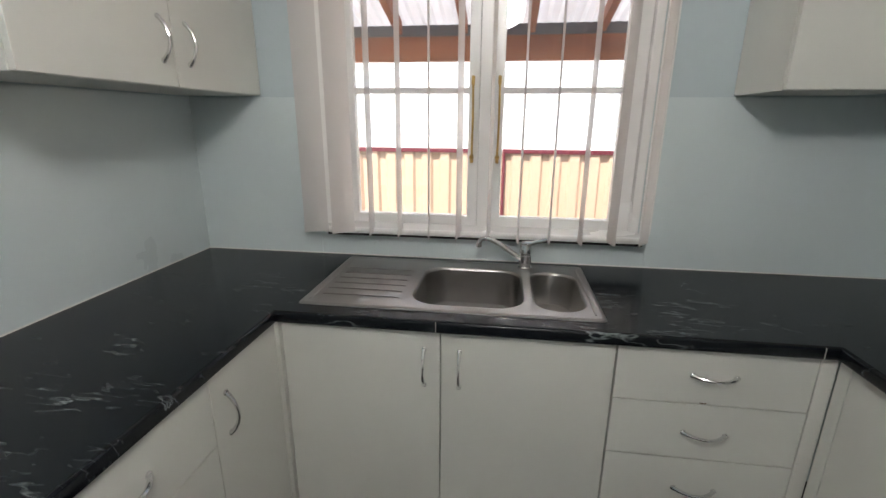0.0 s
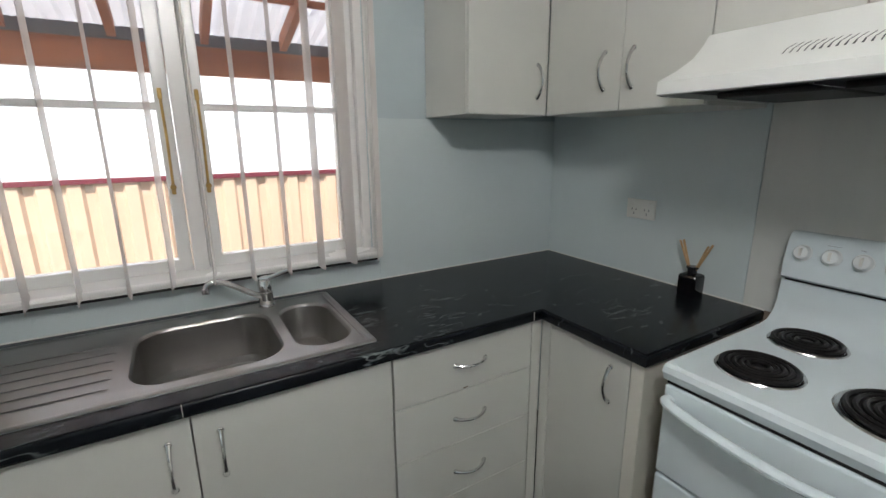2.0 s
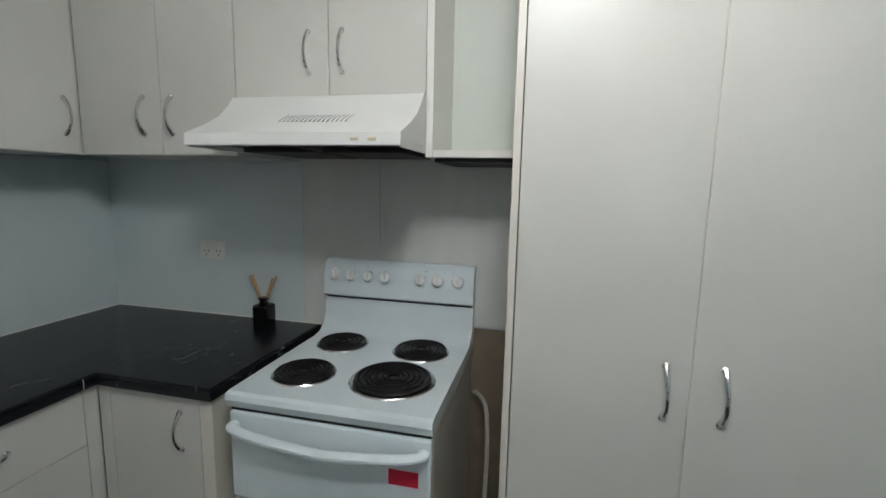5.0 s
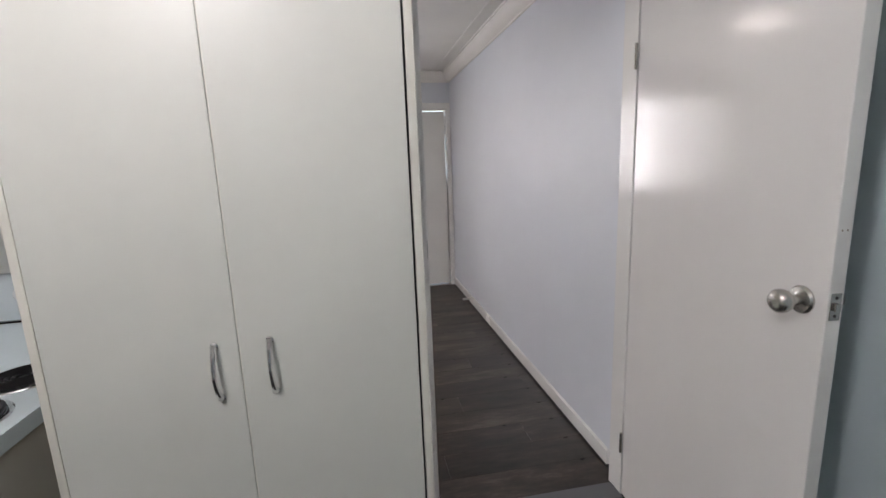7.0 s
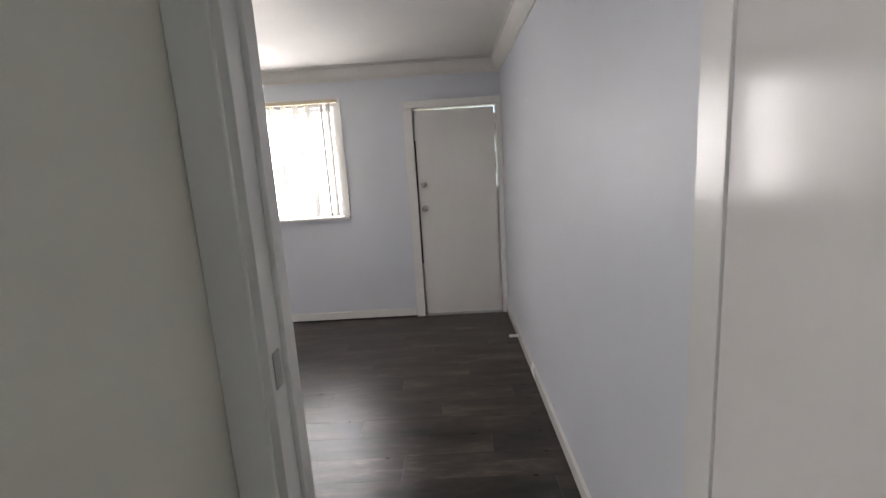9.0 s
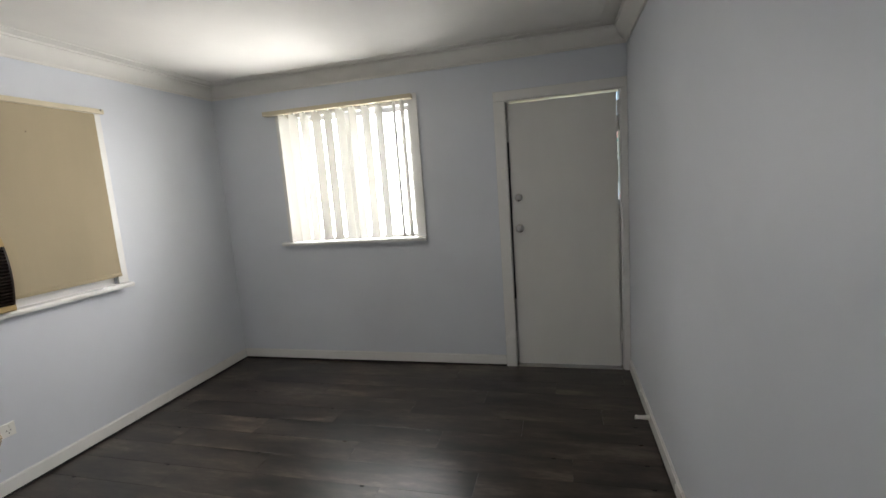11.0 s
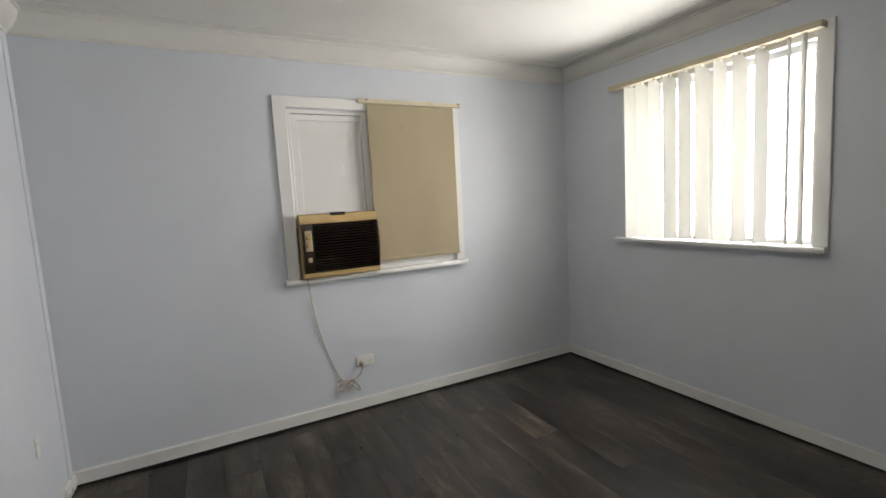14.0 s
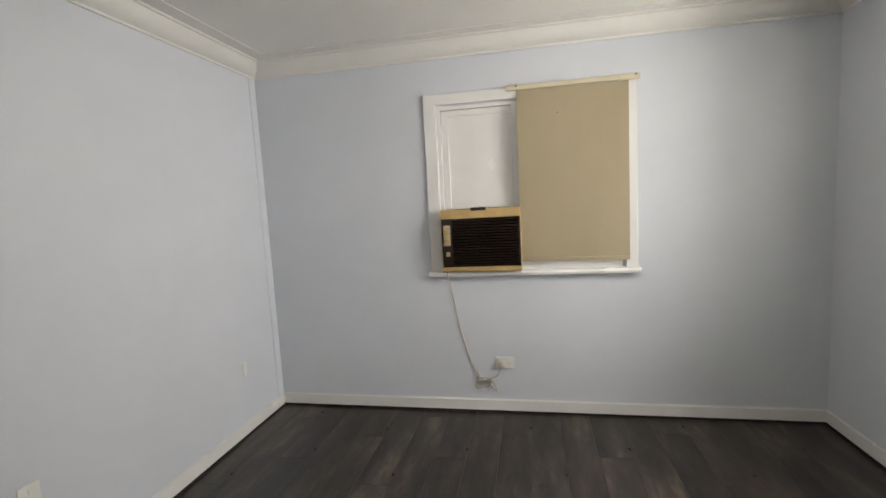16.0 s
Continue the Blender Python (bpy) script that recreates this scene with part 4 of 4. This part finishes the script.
part("side_ridge", tube([(SX1 - 0.022, 1.50, ZS), (SX1 - 0.022, 1.91, ZS)], 0.003, 6), STEEL, sink)

tap = thing("tap", (0.340, 1.915, 0.905), "chrome mixer tap with a long swivel spout", "tap")
TX, TY = 0.340, 1.912
part("body", lathe([(0.027, 0), (0.027, 0.004), (0.022, 0.008), (0.0215, 0.018), (0.0235, 0.022), (0.0235, 0.048), (0.0205, 0.051), (0.0205, 0.056), (0.0225, 0.058), (0.022, 0.082), (0.018, 0.092), (0.004, 0.096)], (TX, TY, ZS), (0, 0, 1), 28), CHROME, tap)
part("spout", tube(smooth_line([(TX - 0.006, TY - 0.006, 0.936), (TX - 0.045, TY - 0.008, 0.960), (TX - 0.090, TY - 0.010, 0.990), (TX - 0.125, TY - 0.012, 1.010), (TX - 0.146, TY - 0.013, 1.016), (TX - 0.163, TY - 0.014, 1.012), (TX - 0.172, TY - 0.015, 1.002), (TX - 0.174, TY - 0.015, 0.996)]), 0.0095, 12), CHROME, tap)
part("aerator", lathe([(0.0115, 0), (0.012, 0.003), (0.012, 0.015), (0.010, 0.017)], (TX - 0.174, TY - 0.015, 0.983), (0, 0, 1), 16), CHROME, tap)
part("lever", tube(smooth_line([(TX - 0.012, TY, 0.994), (TX + 0.012, TY - 0.004, 1.000), (TX + 0.040, TY - 0.007, 1.008), (TX + 0.076, TY - 0.010, 1.019)]), [0.013] * 4 + [0.011, 0.009] + [0.0075] * 7, 10, flat=0.45), CHROME, tap)

# wall cabinets
UB, UT = 1.525, 2.25


def wall_unit(name, at, label, x0, x1, y0, y1, z0, doors, face):
    """A closed wall cabinet; doors: (lo, hi, handle place or None) along its front."""
    root = thing(name, at, label, "cabinet")
    part("body", box(x0, x1, y0, y1, z0, UT, 0.001), LAMINATE, root)
    for lo, hi, hp, hz in doors:
        if face == "x":
            d_ = front_x(root, "door", lo, hi, z0, UT, x1 + 0.018, -1)
            bow_handle(d_, (x1 + 0.018, hp, hz + 0.112), (x1 + 0.018, hp, hz), (1, 0, 0))
        elif face == "-x":
            d_ = front_x(root, "door", lo, hi, z0, UT, x0 - 0.018, 1)
            bow_handle(d_, (x0 - 0.018, hp, hz + 0.112), (x0 - 0.018, hp, hz), (-1, 0, 0))
        else:
            d_ = front_y(root, "door", lo, hi, z0, UT, y0 - 0.018)
            bow_handle(d_, (hp, y0 - 0.018, hz + 0.112), (hp, y0 - 0.018, hz), (0, -1, 0))
    return root


wall_unit("wall_cabinet", (-0.85, 1.54, UB), "cream laminate wall cabinet with two doors in the corner", XW + 0.002, -0.718, 1.085, 1.995, UB, [(1.085, 1.542, 1.492, 1.592), (1.542, 1.995, 1.60, 1.592)], "x")
wall_unit("wall_cabinet", (1.18, 1.85, UB), "cream laminate wall cabinet with one door beside the window", 1.008, 1.378, 1.718, 1.995, UB, [(1.008, 1.358, 1.312, 1.588)], "y")
wall_unit("wall_cabinet", (1.53, 1.4, UB), "cream laminate wall cabinet with two doors near the corner", 1.379, 1.694, 1.104, 1.717, UB, [(1.376, 1.699, 1.441, 1.594), (1.104, 1.376, 1.335, 1.592)], "-x")
wall_unit("wall_cabinet", (1.53, 0.8, 1.695), "cream laminate wall cabinet with two doors above the rangehood", 1.379, 1.694, 0.513, 1.1035, 1.695, [(0.799, 1.1035, 0.861, 1.757), (0.513, 0.799, 0.758, 1.757)], "-x")

niche = thing("open_shelf_cabinet", (1.53, 0.38, UB), "open pale wall cabinet beside the pantry", "cabinet")
part("side_panel", box(1.36, 1.694, 0.492, 0.512, UB, UT, 0.001), PLASTIC, niche)
part("bottom_panel", box(1.36, 1.694, 0.256, 0.4915, UB, UB + 0.02, 0.001), PLASTIC, niche)
part("back_panel", box(1.60, 1.608, 0.256, 0.4915, UB + 0.0205, UT), PALE_BOARD, niche, "pale green-white back board")
part("under_strip", box(1.38, 1.69, 0.27, 0.49, UB - 0.012, UB - 0.001), DARK_METAL, niche)

# pantry
pantry = thing("pantry_cabinet", (1.4, -0.12, 0), "tall cream laminate pantry cupboard with two doors", "cabinet")
part("body", box(1.121, 1.694, -0.492, 0.236, 0.10, 2.38), CARCASS, pantry)
part("side_panel", box(1.102, 1.694, 0.237, 0.253, 0.0, 2.38, 0.001), LAMINATE_EDGE, pantry, "cream side panel")
part("side_panel", box(1.102, 1.694, -0.512, -0.4942, 0.0, 2.38, 0.001), LAMINATE_EDGE, pantry, "cream side panel")
part("toe_kick", box(1.15, 1.16, -0.492, 0.236, 0, 0.10), BLACK_PART_AND_SHADE, pantry)
# black filler paints the shade between the door and the side panel
part("gap_shade_strip", box(1.112, 1.12, -0.4940, -0.4915, 0.10, 2.38), BLACK_PART_AND_SHADE, pantry)
part("door_seam", box(1.103, 1.118, -0.1221, -0.1199, 0.10, 2.38), LAMINATE_EDGE, pantry)
d = front_x(pantry, "door", -0.121, 0.236, 0.10, 2.38, 1.10, 1)
bow_handle(d, (1.10, -0.074, 1.098), (1.10, -0.076, 0.985), (-1, 0, 0))
d = front_x(pantry, "door", -0.4905, -0.121, 0.10, 2.38, 1.10, 1)
bow_handle(d, (1.10, -0.182, 1.100), (1.10, -0.184, 0.986), (-1, 0, 0))

# rangehood
hood = thing("rangehood", (1.4, 0.8, 1.54), "cream steel rangehood with a sloping front", "rangehood")
outline = [(1.69, 1.693), (1.345, 1.693), (1.325, 1.668), (1.285, 1.632), (1.225, 1.600), (1.152, 1.570), (1.150, 1.540), (1.158, 1.538), (1.165, 1.556), (1.69, 1.556)]
bm = prism(outline, "y", 0.514, 1.102)
part("canopy", soften(bm, 0.003, 2, 30), HOOD, hood)
for y0, y1 in ((0.514, 0.520), (1.096, 1.102)):
    part("side_lip", box(1.16, 1.69, y0, y1, 1.536, 1.5555), HOOD, hood)
part("underside", box(1.17, 1.685, 0.522, 1.094, 1.548, 1.5555), DARK_METAL, hood, "dark underside")
for y0, y1 in ((0.56, 0.79), (0.81, 1.04)):
    part("filter", box(1.30, 1.60, y0, y1, 1.532, 1.547, 0.003), DARK_METAL, hood, "dark mesh filter")
for y in (0.66, 0.97):
    part("lamp_lens", box(1.19, 1.215, y - 0.018, y + 0.018, 1.541, 1.547, 0.002), STOVE_SIDE, hood, "small grey lens")
part("divider", box(1.18, 1.66, 0.796, 0.804, 1.536, 1.547), GREY_STEEL, hood)
for k in range(16):
    y = 0.690 + k * 0.0128
    part("vent_slot", tube([(1.2355, y, 1.6056), (1.2575, y + 0.003, 1.6164), (1.2805, y - 0.004, 1.6297)], [0.0022 if 3 < k < 12 else 0.0014, 0.0016, 0.0008], 5), INK, hood)
for y in (0.628, 0.584):
    part("switch", box(1.1475, 1.153, y - 0.010, y + 0.010, 1.550, 1.558, 0.002), RAIL, hood, "yellowed rocker switch")

# stove
stove = thing("stove", (1.4, 0.69, 0), "white upright electric stove with four coil elements", "stove")
Y0, Y1 = 0.412, 0.972
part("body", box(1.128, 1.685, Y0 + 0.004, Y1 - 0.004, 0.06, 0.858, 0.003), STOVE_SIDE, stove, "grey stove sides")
part("plinth", box(1.15, 1.66, Y0 + 0.02, Y1 - 0.02, 0.0, 0.06), BLACK_PART_AND_SHADE, stove)
# black filler, the shade between hob and grill door put into colour
part("hob_gap_shade", box(1.112, 1.14, Y0 + 0.006, Y1 - 0.006, 0.850, 0.862), BLACK_PART_AND_SHADE, stove)
outline = [(1.10, 0.872), (1.094, 0.884), (1.098, 0.898), (1.110, 0.9035), (1.56, 0.9035), (1.60, 0.910), (1.63, 0.932), (1.645, 0.965), (1.650, 1.03), (1.690, 1.03), (1.690, 0.862), (1.104, 0.862)]
part("hob", soften(prism(outline, "y", Y0, Y1), 0.006, 4, 40), ENAMEL, stove, "white enamel hob")
outline = [(1.640, 1.036), (1.628, 1.044), (1.630, 1.090), (1.644, 1.150), (1.654, 1.166), (1.668, 1.172), (1.690, 1.172), (1.690, 1.036)]
panel = part("control_panel", soften(prism(outline, "y", Y0 - 0.002, Y1 - 0.004), 0.008, 4, 40), ENAMEL, stove, "white backguard with knobs")
# black filler painted as the shade below the control panel
part("panel_gap_shade", box(1.646, 1.69, Y0 + 0.006, Y1 - 0.01, 1.0295, 1.037), BLACK_PART_AND_SHADE, stove)
knob_axis = Vector((-0.96, 0, 0.26)).normalized()
for y in (0.926, 0.859, 0.793, 0.728, 0.598, 0.535, 0.464):
    kn = part("knob", lathe([(0.023, 0), (0.0235, 0.003), (0.021, 0.005), (0.019, 0.016), (0.017, 0.019), (0.001, 0.0195)], (1.637, y, 1.118), knob_axis, 28), KNOB_PLASTIC, panel)
    part("pointer", box(1.612, 1.622, y - 0.003, y + 0.003, 1.113, 1.135, 0.001), PLASTIC, kn)
for y, w in ((0.62, 0.006), (0.58, 0.012), (0.515, 0.009), (0.485, 0.012), (0.80, 0.012), (0.86, 0.03)):
    part("mark", box(1.6435, 1.6455, y - w / 2, y + w / 2, 1.1455, 1.1485), INK, panel)
grill = part("grill_door", box(1.104, 1.128, Y0 + 0.004, Y1 - 0.004, 0.602, 0.849, 0.006, segments=3), ENAMEL, stove, "white grill door")
pts = [(1.104, Y0 + 0.022, 0.815), (1.085, Y0 + 0.026, 0.815), (1.070, Y0 + 0.07, 0.812), (1.062, Y0 + 0.16, 0.806), (1.058, 0.692, 0.800), (1.062, Y1 - 0.16, 0.806), (1.070, Y1 - 0.07, 0.812), (1.085, Y1 - 0.026, 0.815), (1.104, Y1 - 0.022, 0.815)]
part("handle", tube(smooth_line(pts), 0.011, 10, flat=1.4), ENAMEL, grill, "long white bowed handle")
part("sticker", box(1.1025, 1.104, 0.446, 0.522, 0.722, 0.762), RED, grill, "red sticker")
part("oven_door", box(1.104, 1.128, Y0 + 0.004, Y1 - 0.004, 0.10, 0.594, 0.006, segments=3), ENAMEL, stove, "white oven door")


def element(x, y, r):
    """A coil plate: bright trim ring, dark bowl and a spiral of rod."""
    ring = part("trim_ring", lathe([(r * 0.86, -0.004), (r * 0.9, 0.003), (r * 0.97, 0.0045), (r, 0.001), (r * 0.99, -0.002)], (x, y, 0.9035), (0, 0, 1), 40), CHROME, stove, "bright steel trim ring")
    part("drip_bowl", lathe([(r * 0.88, 0.0015), (r * 0.5, 0.001), (0.001, 0.001)], (x, y, 0.9035), (0, 0, 1), 32), DARK_METAL, ring)
    n = int((r * 0.84 - 0.016) / 0.0148)
    bm_ = bmesh.new()
    for k in range(n + 1):
        rad = 0.022 + (r * 0.84 - 0.022) * k / n
        q = [Vector((x + rad * math.cos(a * math.tau / 36), y + rad * math.sin(a * math.tau / 36), 0.912)) for a in range(36)]
        tube(q + q[:2], 0.0058, 6, bm=bm_)
    part("coil", bm_, COIL, ring, "black ringed coil")
    part("hub", lathe([(0.014, 0), (0.014, 0.005), (0.001, 0.006)], (x, y, 0.906), (0, 0, 1), 16), COIL, ring)


element(1.258, 0.836, 0.092)
element(1.515, 0.838, 0.088)
element(1.282, 0.576, 0.122)
element(1.515, 0.560, 0.095)

hose = thing("appliance_cable", (1.6, 0.34, 0.5), "grey cable looped beside the stove", "cable")
part("cable", tube(smooth_line([(1.66, 0.40, 0.72), (1.60, 0.35, 0.70), (1.52, 0.33, 0.58), (1.48, 0.33, 0.40), (1.50, 0.34, 0.12), (1.52, 0.36, 0.012)]), 0.008, 8), STOVE_SIDE, hose)

# reed diffuser
bottle = thing("reed_diffuser", (1.656, 1.243, 0.90), "black glass reed diffuser bottle with two reeds", "diffuser")
bx, by = 1.656, 1.243
glass_loops = []
for half, z in ((0.029, 0.0005), (0.032, 0.003), (0.0325, 0.010), (0.0325, 0.064), (0.030, 0.071), (0.019, 0.075)):
    glass_loops.append(rounded_rect(bx - half, bx + half, by - half, by + half, min(0.009, half * 0.5), 0.90 + z, 4))
flask = part("bottle", rings(glass_loops), BLACK_GLASS, bottle)
part("neck", lathe([(0.0155, 0.074), (0.0155, 0.090), (0.020, 0.093), (0.020, 0.100), (0.012, 0.101)], (bx, by, 0.90), (0, 0, 1), 24), BLACK_GLASS, flask)
for dx, dy in ((-0.006, 0.052), (0.004, 0.046), (-0.010, -0.050), (0.006, -0.056)):
    part("reed", tube([(bx - dx * 0.15, by - dy * 0.12, 0.945), (bx + dx, by + dy, 1.092 - abs(dx))], 0.0038, 6), REED, bottle)

# ---- outside ----
GZ = -0.45
structure("ground", box(-120, 120, -120, 120, GZ - 0.2, GZ), GROUND, "dry grassy ground")
structure("pavement", box(-4.0, 5.2, 2.13, 5.1, GZ, GZ + 0.05), CONCRETE, "concrete patio slab")
structure("pavement", box(5.49, 8.2, -1.6, -0.3, GZ, GZ + 0.06), CONCRETE, "concrete front path")

fence = thing("fence", (0.2, 5.2, GZ), "cream corrugated steel fence with maroon rails", "fence")
for i in range(5):
    x0 = -4.54 + i * 2.38 + 0.03
    prof_, x = [], x0
    while x < x0 + 2.20:
        prof_ += [(x, 5.212), (x + 0.06, 5.212), (x + 0.085, 5.184), (x + 0.175, 5.184)]
        x += 0.20
    bm = prism(prof_ + [(px, py + 0.002) for px, py in prof_[::-1]], "z", GZ + 0.04, 1.125)
    part("panel", bm, FENCE, fence, smooth=False)
    part("rail", box(x0, x0 + 2.32, 5.170, 5.228, 1.105, 1.148, 0.003), FENCE_RAIL, fence, "maroon top rail")
    part("post", box(x0 - 0.03, x0 + 0.0, 5.164, 5.234, GZ, 1.152, 0.003), FENCE_RAIL, fence, "maroon post")

patio = thing("patio_roof", (0.2, 3.0, GZ), "patio roof of corrugated sheet on red-brown timber", "patio roof")
part("beam", box(-3.8, 4.6, 3.60, 3.66, 1.835, 1.995, 0.004), TIMBER, patio, "red-brown timber beam")
for x in (-3.6, 4.4):
    part("post", box(x - 0.045, x + 0.045, 3.60, 3.69, GZ + 0.05, 1.835, 0.004), TIMBER, patio)
SL = 0.26


def roof_z(y):
    return 2.105 + (3.78 - y) * SL


for i in range(-7, 10):
    x = -0.54 + i * 0.468
    out_ = [(2.14, roof_z(2.14) - 0.10), (3.70, roof_z(3.70) - 0.10), (3.70, roof_z(3.70) - 0.012), (2.14, roof_z(2.14) - 0.012)]
    part("rafter", prism(out_, "x", x - 0.022, x + 0.022), TIMBER, patio)
for y in (2.6, 3.25):
    part("batten", box(-3.8, 4.6, y - 0.02, y + 0.02, roof_z(y) - 0.045, roof_z(y) - 0.012), TIMBER, patio)
bm = bmesh.new()
rows_ = []
n = 560
for y in (2.14, 3.80):
    rows_.append([bm.verts.new((-3.9 + 8.6 * k / n, y, roof_z(y) + 0.009 * math.sin(8.6 * k / n * math.tau / 0.076))) for k in range(n + 1)])
for k in range(n):
    bm.faces.new((rows_[0][k], rows_[0][k + 1], rows_[1][k + 1], rows_[1][k]))
bmesh.ops.solidify(bm, geom=bm.faces[:], thickness=0.0015)
part("roof_sheet", bm, POLY, patio, "translucent corrugated roof sheet")
part("gutter", soften(prism([(3.78, 2.02), (3.78, 2.10), (3.785, 2.10), (3.785, 2.026), (3.88, 2.026), (3.88, 2.10), (3.886, 2.10), (3.886, 2.02)], "x", -3.9, 4.7), 0.001, 1), GREY_STEEL, patio, "dark gutter")


def neighbour_house(x0, x1, y, depth, face, label, height, windows):
    """A weatherboard house with a hipped roof; its front lies along x (face 'y') or y (face 'x')."""
    def place(u, v, z):
        return (u, y + v, z) if face == "y" else (y + v, u, z)

    def blk(u0, u1, v0, v1, z0, z1, bevel=0.0):
        p, q = place(u0, v0, z0), place(u1, v1, z1)
        return box(p[0], q[0], p[1], q[1], z0, z1, bevel)

    root = thing("neighbour_house", place((x0 + x1) / 2, depth / 2, GZ), label, "house")
    wall = part("wall", blk(x0, x1, 0.03, depth, GZ, height), WEATHERBOARD, root)
    for k in range(int((height - GZ - 0.4) / 0.155)):
        z = GZ + 0.4 + k * 0.155
        part("weatherboard", blk(x0, x1, 0.004 , 0.03, z, z + 0.148, 0.006), WEATHERBOARD, wall)
    ov = 0.5
    lo = [place(x0 - ov, -ov, height), place(x1 + ov, -ov, height), place(x1 + ov, depth + ov, height), place(x0 - ov, depth + ov, height)]
    hi = [place(x0 + depth * 0.5, depth * 0.5 - 0.1, height + 1.5), place(x1 - depth * 0.5, depth * 0.5 - 0.1, height + 1.5), place(x1 - depth * 0.5, depth * 0.5 + 0.1, height + 1.5), place(x0 + depth * 0.5, depth * 0.5 + 0.1, height + 1.5)]
    part("roof", rings([[Vector(p) for p in lo], [Vector(p) for p in hi]]), TILE_ROOF, root, smooth=False)
    part("fascia", blk(x0 - ov, x1 + ov, -ov, -ov + 0.03, height - 0.15, height), TEAL, root, "teal fascia board")
    for u in windows:
        win = part("window", blk(u - 0.75, u + 0.75, -0.03, 0.02, 0.9, 2.2, 0.01), TRIM, root)
        for s in (-0.36, 0.36):
            part("pane", blk(u + s - 0.31, u + s + 0.31, -0.04, -0.031, 0.97, 2.13), BLACK_GLASS, win)
    part("downpipe", tube([place(x0 + 0.3, -0.05, GZ), place(x0 + 0.3, -0.05, height - 0.1)], 0.045, 8), TEAL, root)
    return root


neighbour_house(-7.0, 4.5, 8.2, 7.0, "y", "white weatherboard neighbouring house beyond the fence", 4.6, (3.4,))
neighbour_house(-9.0, 9.0, 26.0, 8.0, "x", "white weatherboard house across the street", 3.1, (-4.0, 4.0))


def tree(x, y, h, spread, label):
    root = thing("tree", (x, y, GZ), label, "tree")
    rnd = random.Random(int(x * 31 + y * 7))
    bm = tube([(x, y, GZ), (x + 0.05, y, GZ + h * 0.3), (x - 0.04, y + 0.05, GZ + h * 0.55)], [0.14, 0.11, 0.07], 10)
    tips = []
    for k in range(9):
        a, e = k * 2.4, rnd.uniform(0.3, 1.0)
        s = Vector((x, y, GZ + h * rnd.uniform(0.3, 0.55)))
        t_ = s + Vector((math.cos(a) * spread * 0.7, math.sin(a) * spread * 0.7, h * 0.3 * e))
        tube([s, s.lerp(t_, 0.5) + Vector((0, 0, 0.1)), t_], [0.05, 0.035, 0.012], 6, bm=bm)
        tips += [t_, s.lerp(t_, 0.65)]
    part("trunk", bm, BARK, root)
    bm = bmesh.new()
    for k in range(2600):
        c = rnd.choice(tips) + Vector((rnd.gauss(0, 1), rnd.gauss(0, 1), rnd.gauss(0, 0.8))) * spread * 0.24
        q = Euler((rnd.uniform(0, 6), rnd.uniform(0, 6), rnd.uniform(0, 6))).to_matrix()
        w = rnd.uniform(0.05, 0.10)
        bm.faces.new([bm.verts.new(c + q @ Vector(p)) for p in ((-w, 0, 0), (0, -w * 0.4, 0), (w, 0, 0.01), (0, w * 0.4, 0))])
    part("crown", bm, LEAF, root, smooth=False)


tree(12.5, 0.2, 5.0, 1.8, "small leafy green tree in the front yard")
tree(15.0, 3.2, 4.2, 1.5, "small leafy green tree in the front yard")

letterbox = thing("letterbox", (10.5, -0.55, GZ), "red letterbox on a post in the front yard", "letterbox")
part("post", box(10.47, 10.53, -0.58, -0.52, GZ, 0.75), GREY_STEEL, letterbox)
part("box", box(10.38, 10.62, -0.67, -0.43, 0.75, 1.05, 0.01), RED, letterbox)

# ---- floor pieces ----
floor = structure("floor", box(XP1 - 0.1, XE + 0.05, YSL - 0.005, YNL + 0.005, -0.0075, -0.004), GROUT, "dark brown wood-look plank floor")
PW, PL = 0.182, 1.22


def plank_mesh(length, width):
    bm = box(0, width - 0.0005, 0, length - 0.0005, -0.004, 0.0)
    top = [e for e in bm.edges if all(v.co.z > -0.001 for v in e.verts)]
    bmesh.ops.bevel(bm, geom=top, offset=0.0006, segments=1, affect="EDGES")
    me = bpy.data.meshes.new("plank")
    bm.to_mesh(me)
    bm.free()
    me.materials.append(PLANK)
    return me


plank_cache = {}
col, x = 0, XP1 - 0.005
while x < XE - 0.002:
    w = min(PW, XE + 0.01 - x)
    y = YSL - (col * 0.47) % PL
    while y < YNL:
        a, b = max(y, YSL), min(y + PL, YNL)
        if b - a > 0.02:
            key = (round(b - a, 3), round(w, 3))
            if key not in plank_cache:
                plank_cache[key] = plank_mesh(*key)
            ob = new("plank", plank_cache[key])
            ob.location, ob.parent = (x, a, 0), floor
        y += PL
    x += PW
    col += 1

kfloor = structure("floor_kitchen", box(XW, XP0, YSK, YNK, -0.0075, -0.005), GROUT, "charcoal tiled kitchen floor")
bm = box(0.0015, 0.2985, 0.0015, 0.2985, -0.005, 0.0)
bmesh.ops.bevel(bm, geom=[e for e in bm.edges if all(v.co.z > -0.001 for v in e.verts)], offset=0.0015, segments=1, affect="EDGES")
tile_mesh = bpy.data.meshes.new("tile")
bm.to_mesh(tile_mesh)
bm.free()
tile_mesh.materials.append(TILE)
for i in range(9):
    for j in range(12):
        ob = new("tile", tile_mesh)
        ob.location, ob.parent = (XW + 0.005 + i * 0.3, YSK - 0.04 + j * 0.2935, 0), kfloor
        ob.scale = (1, 0.978, 1)
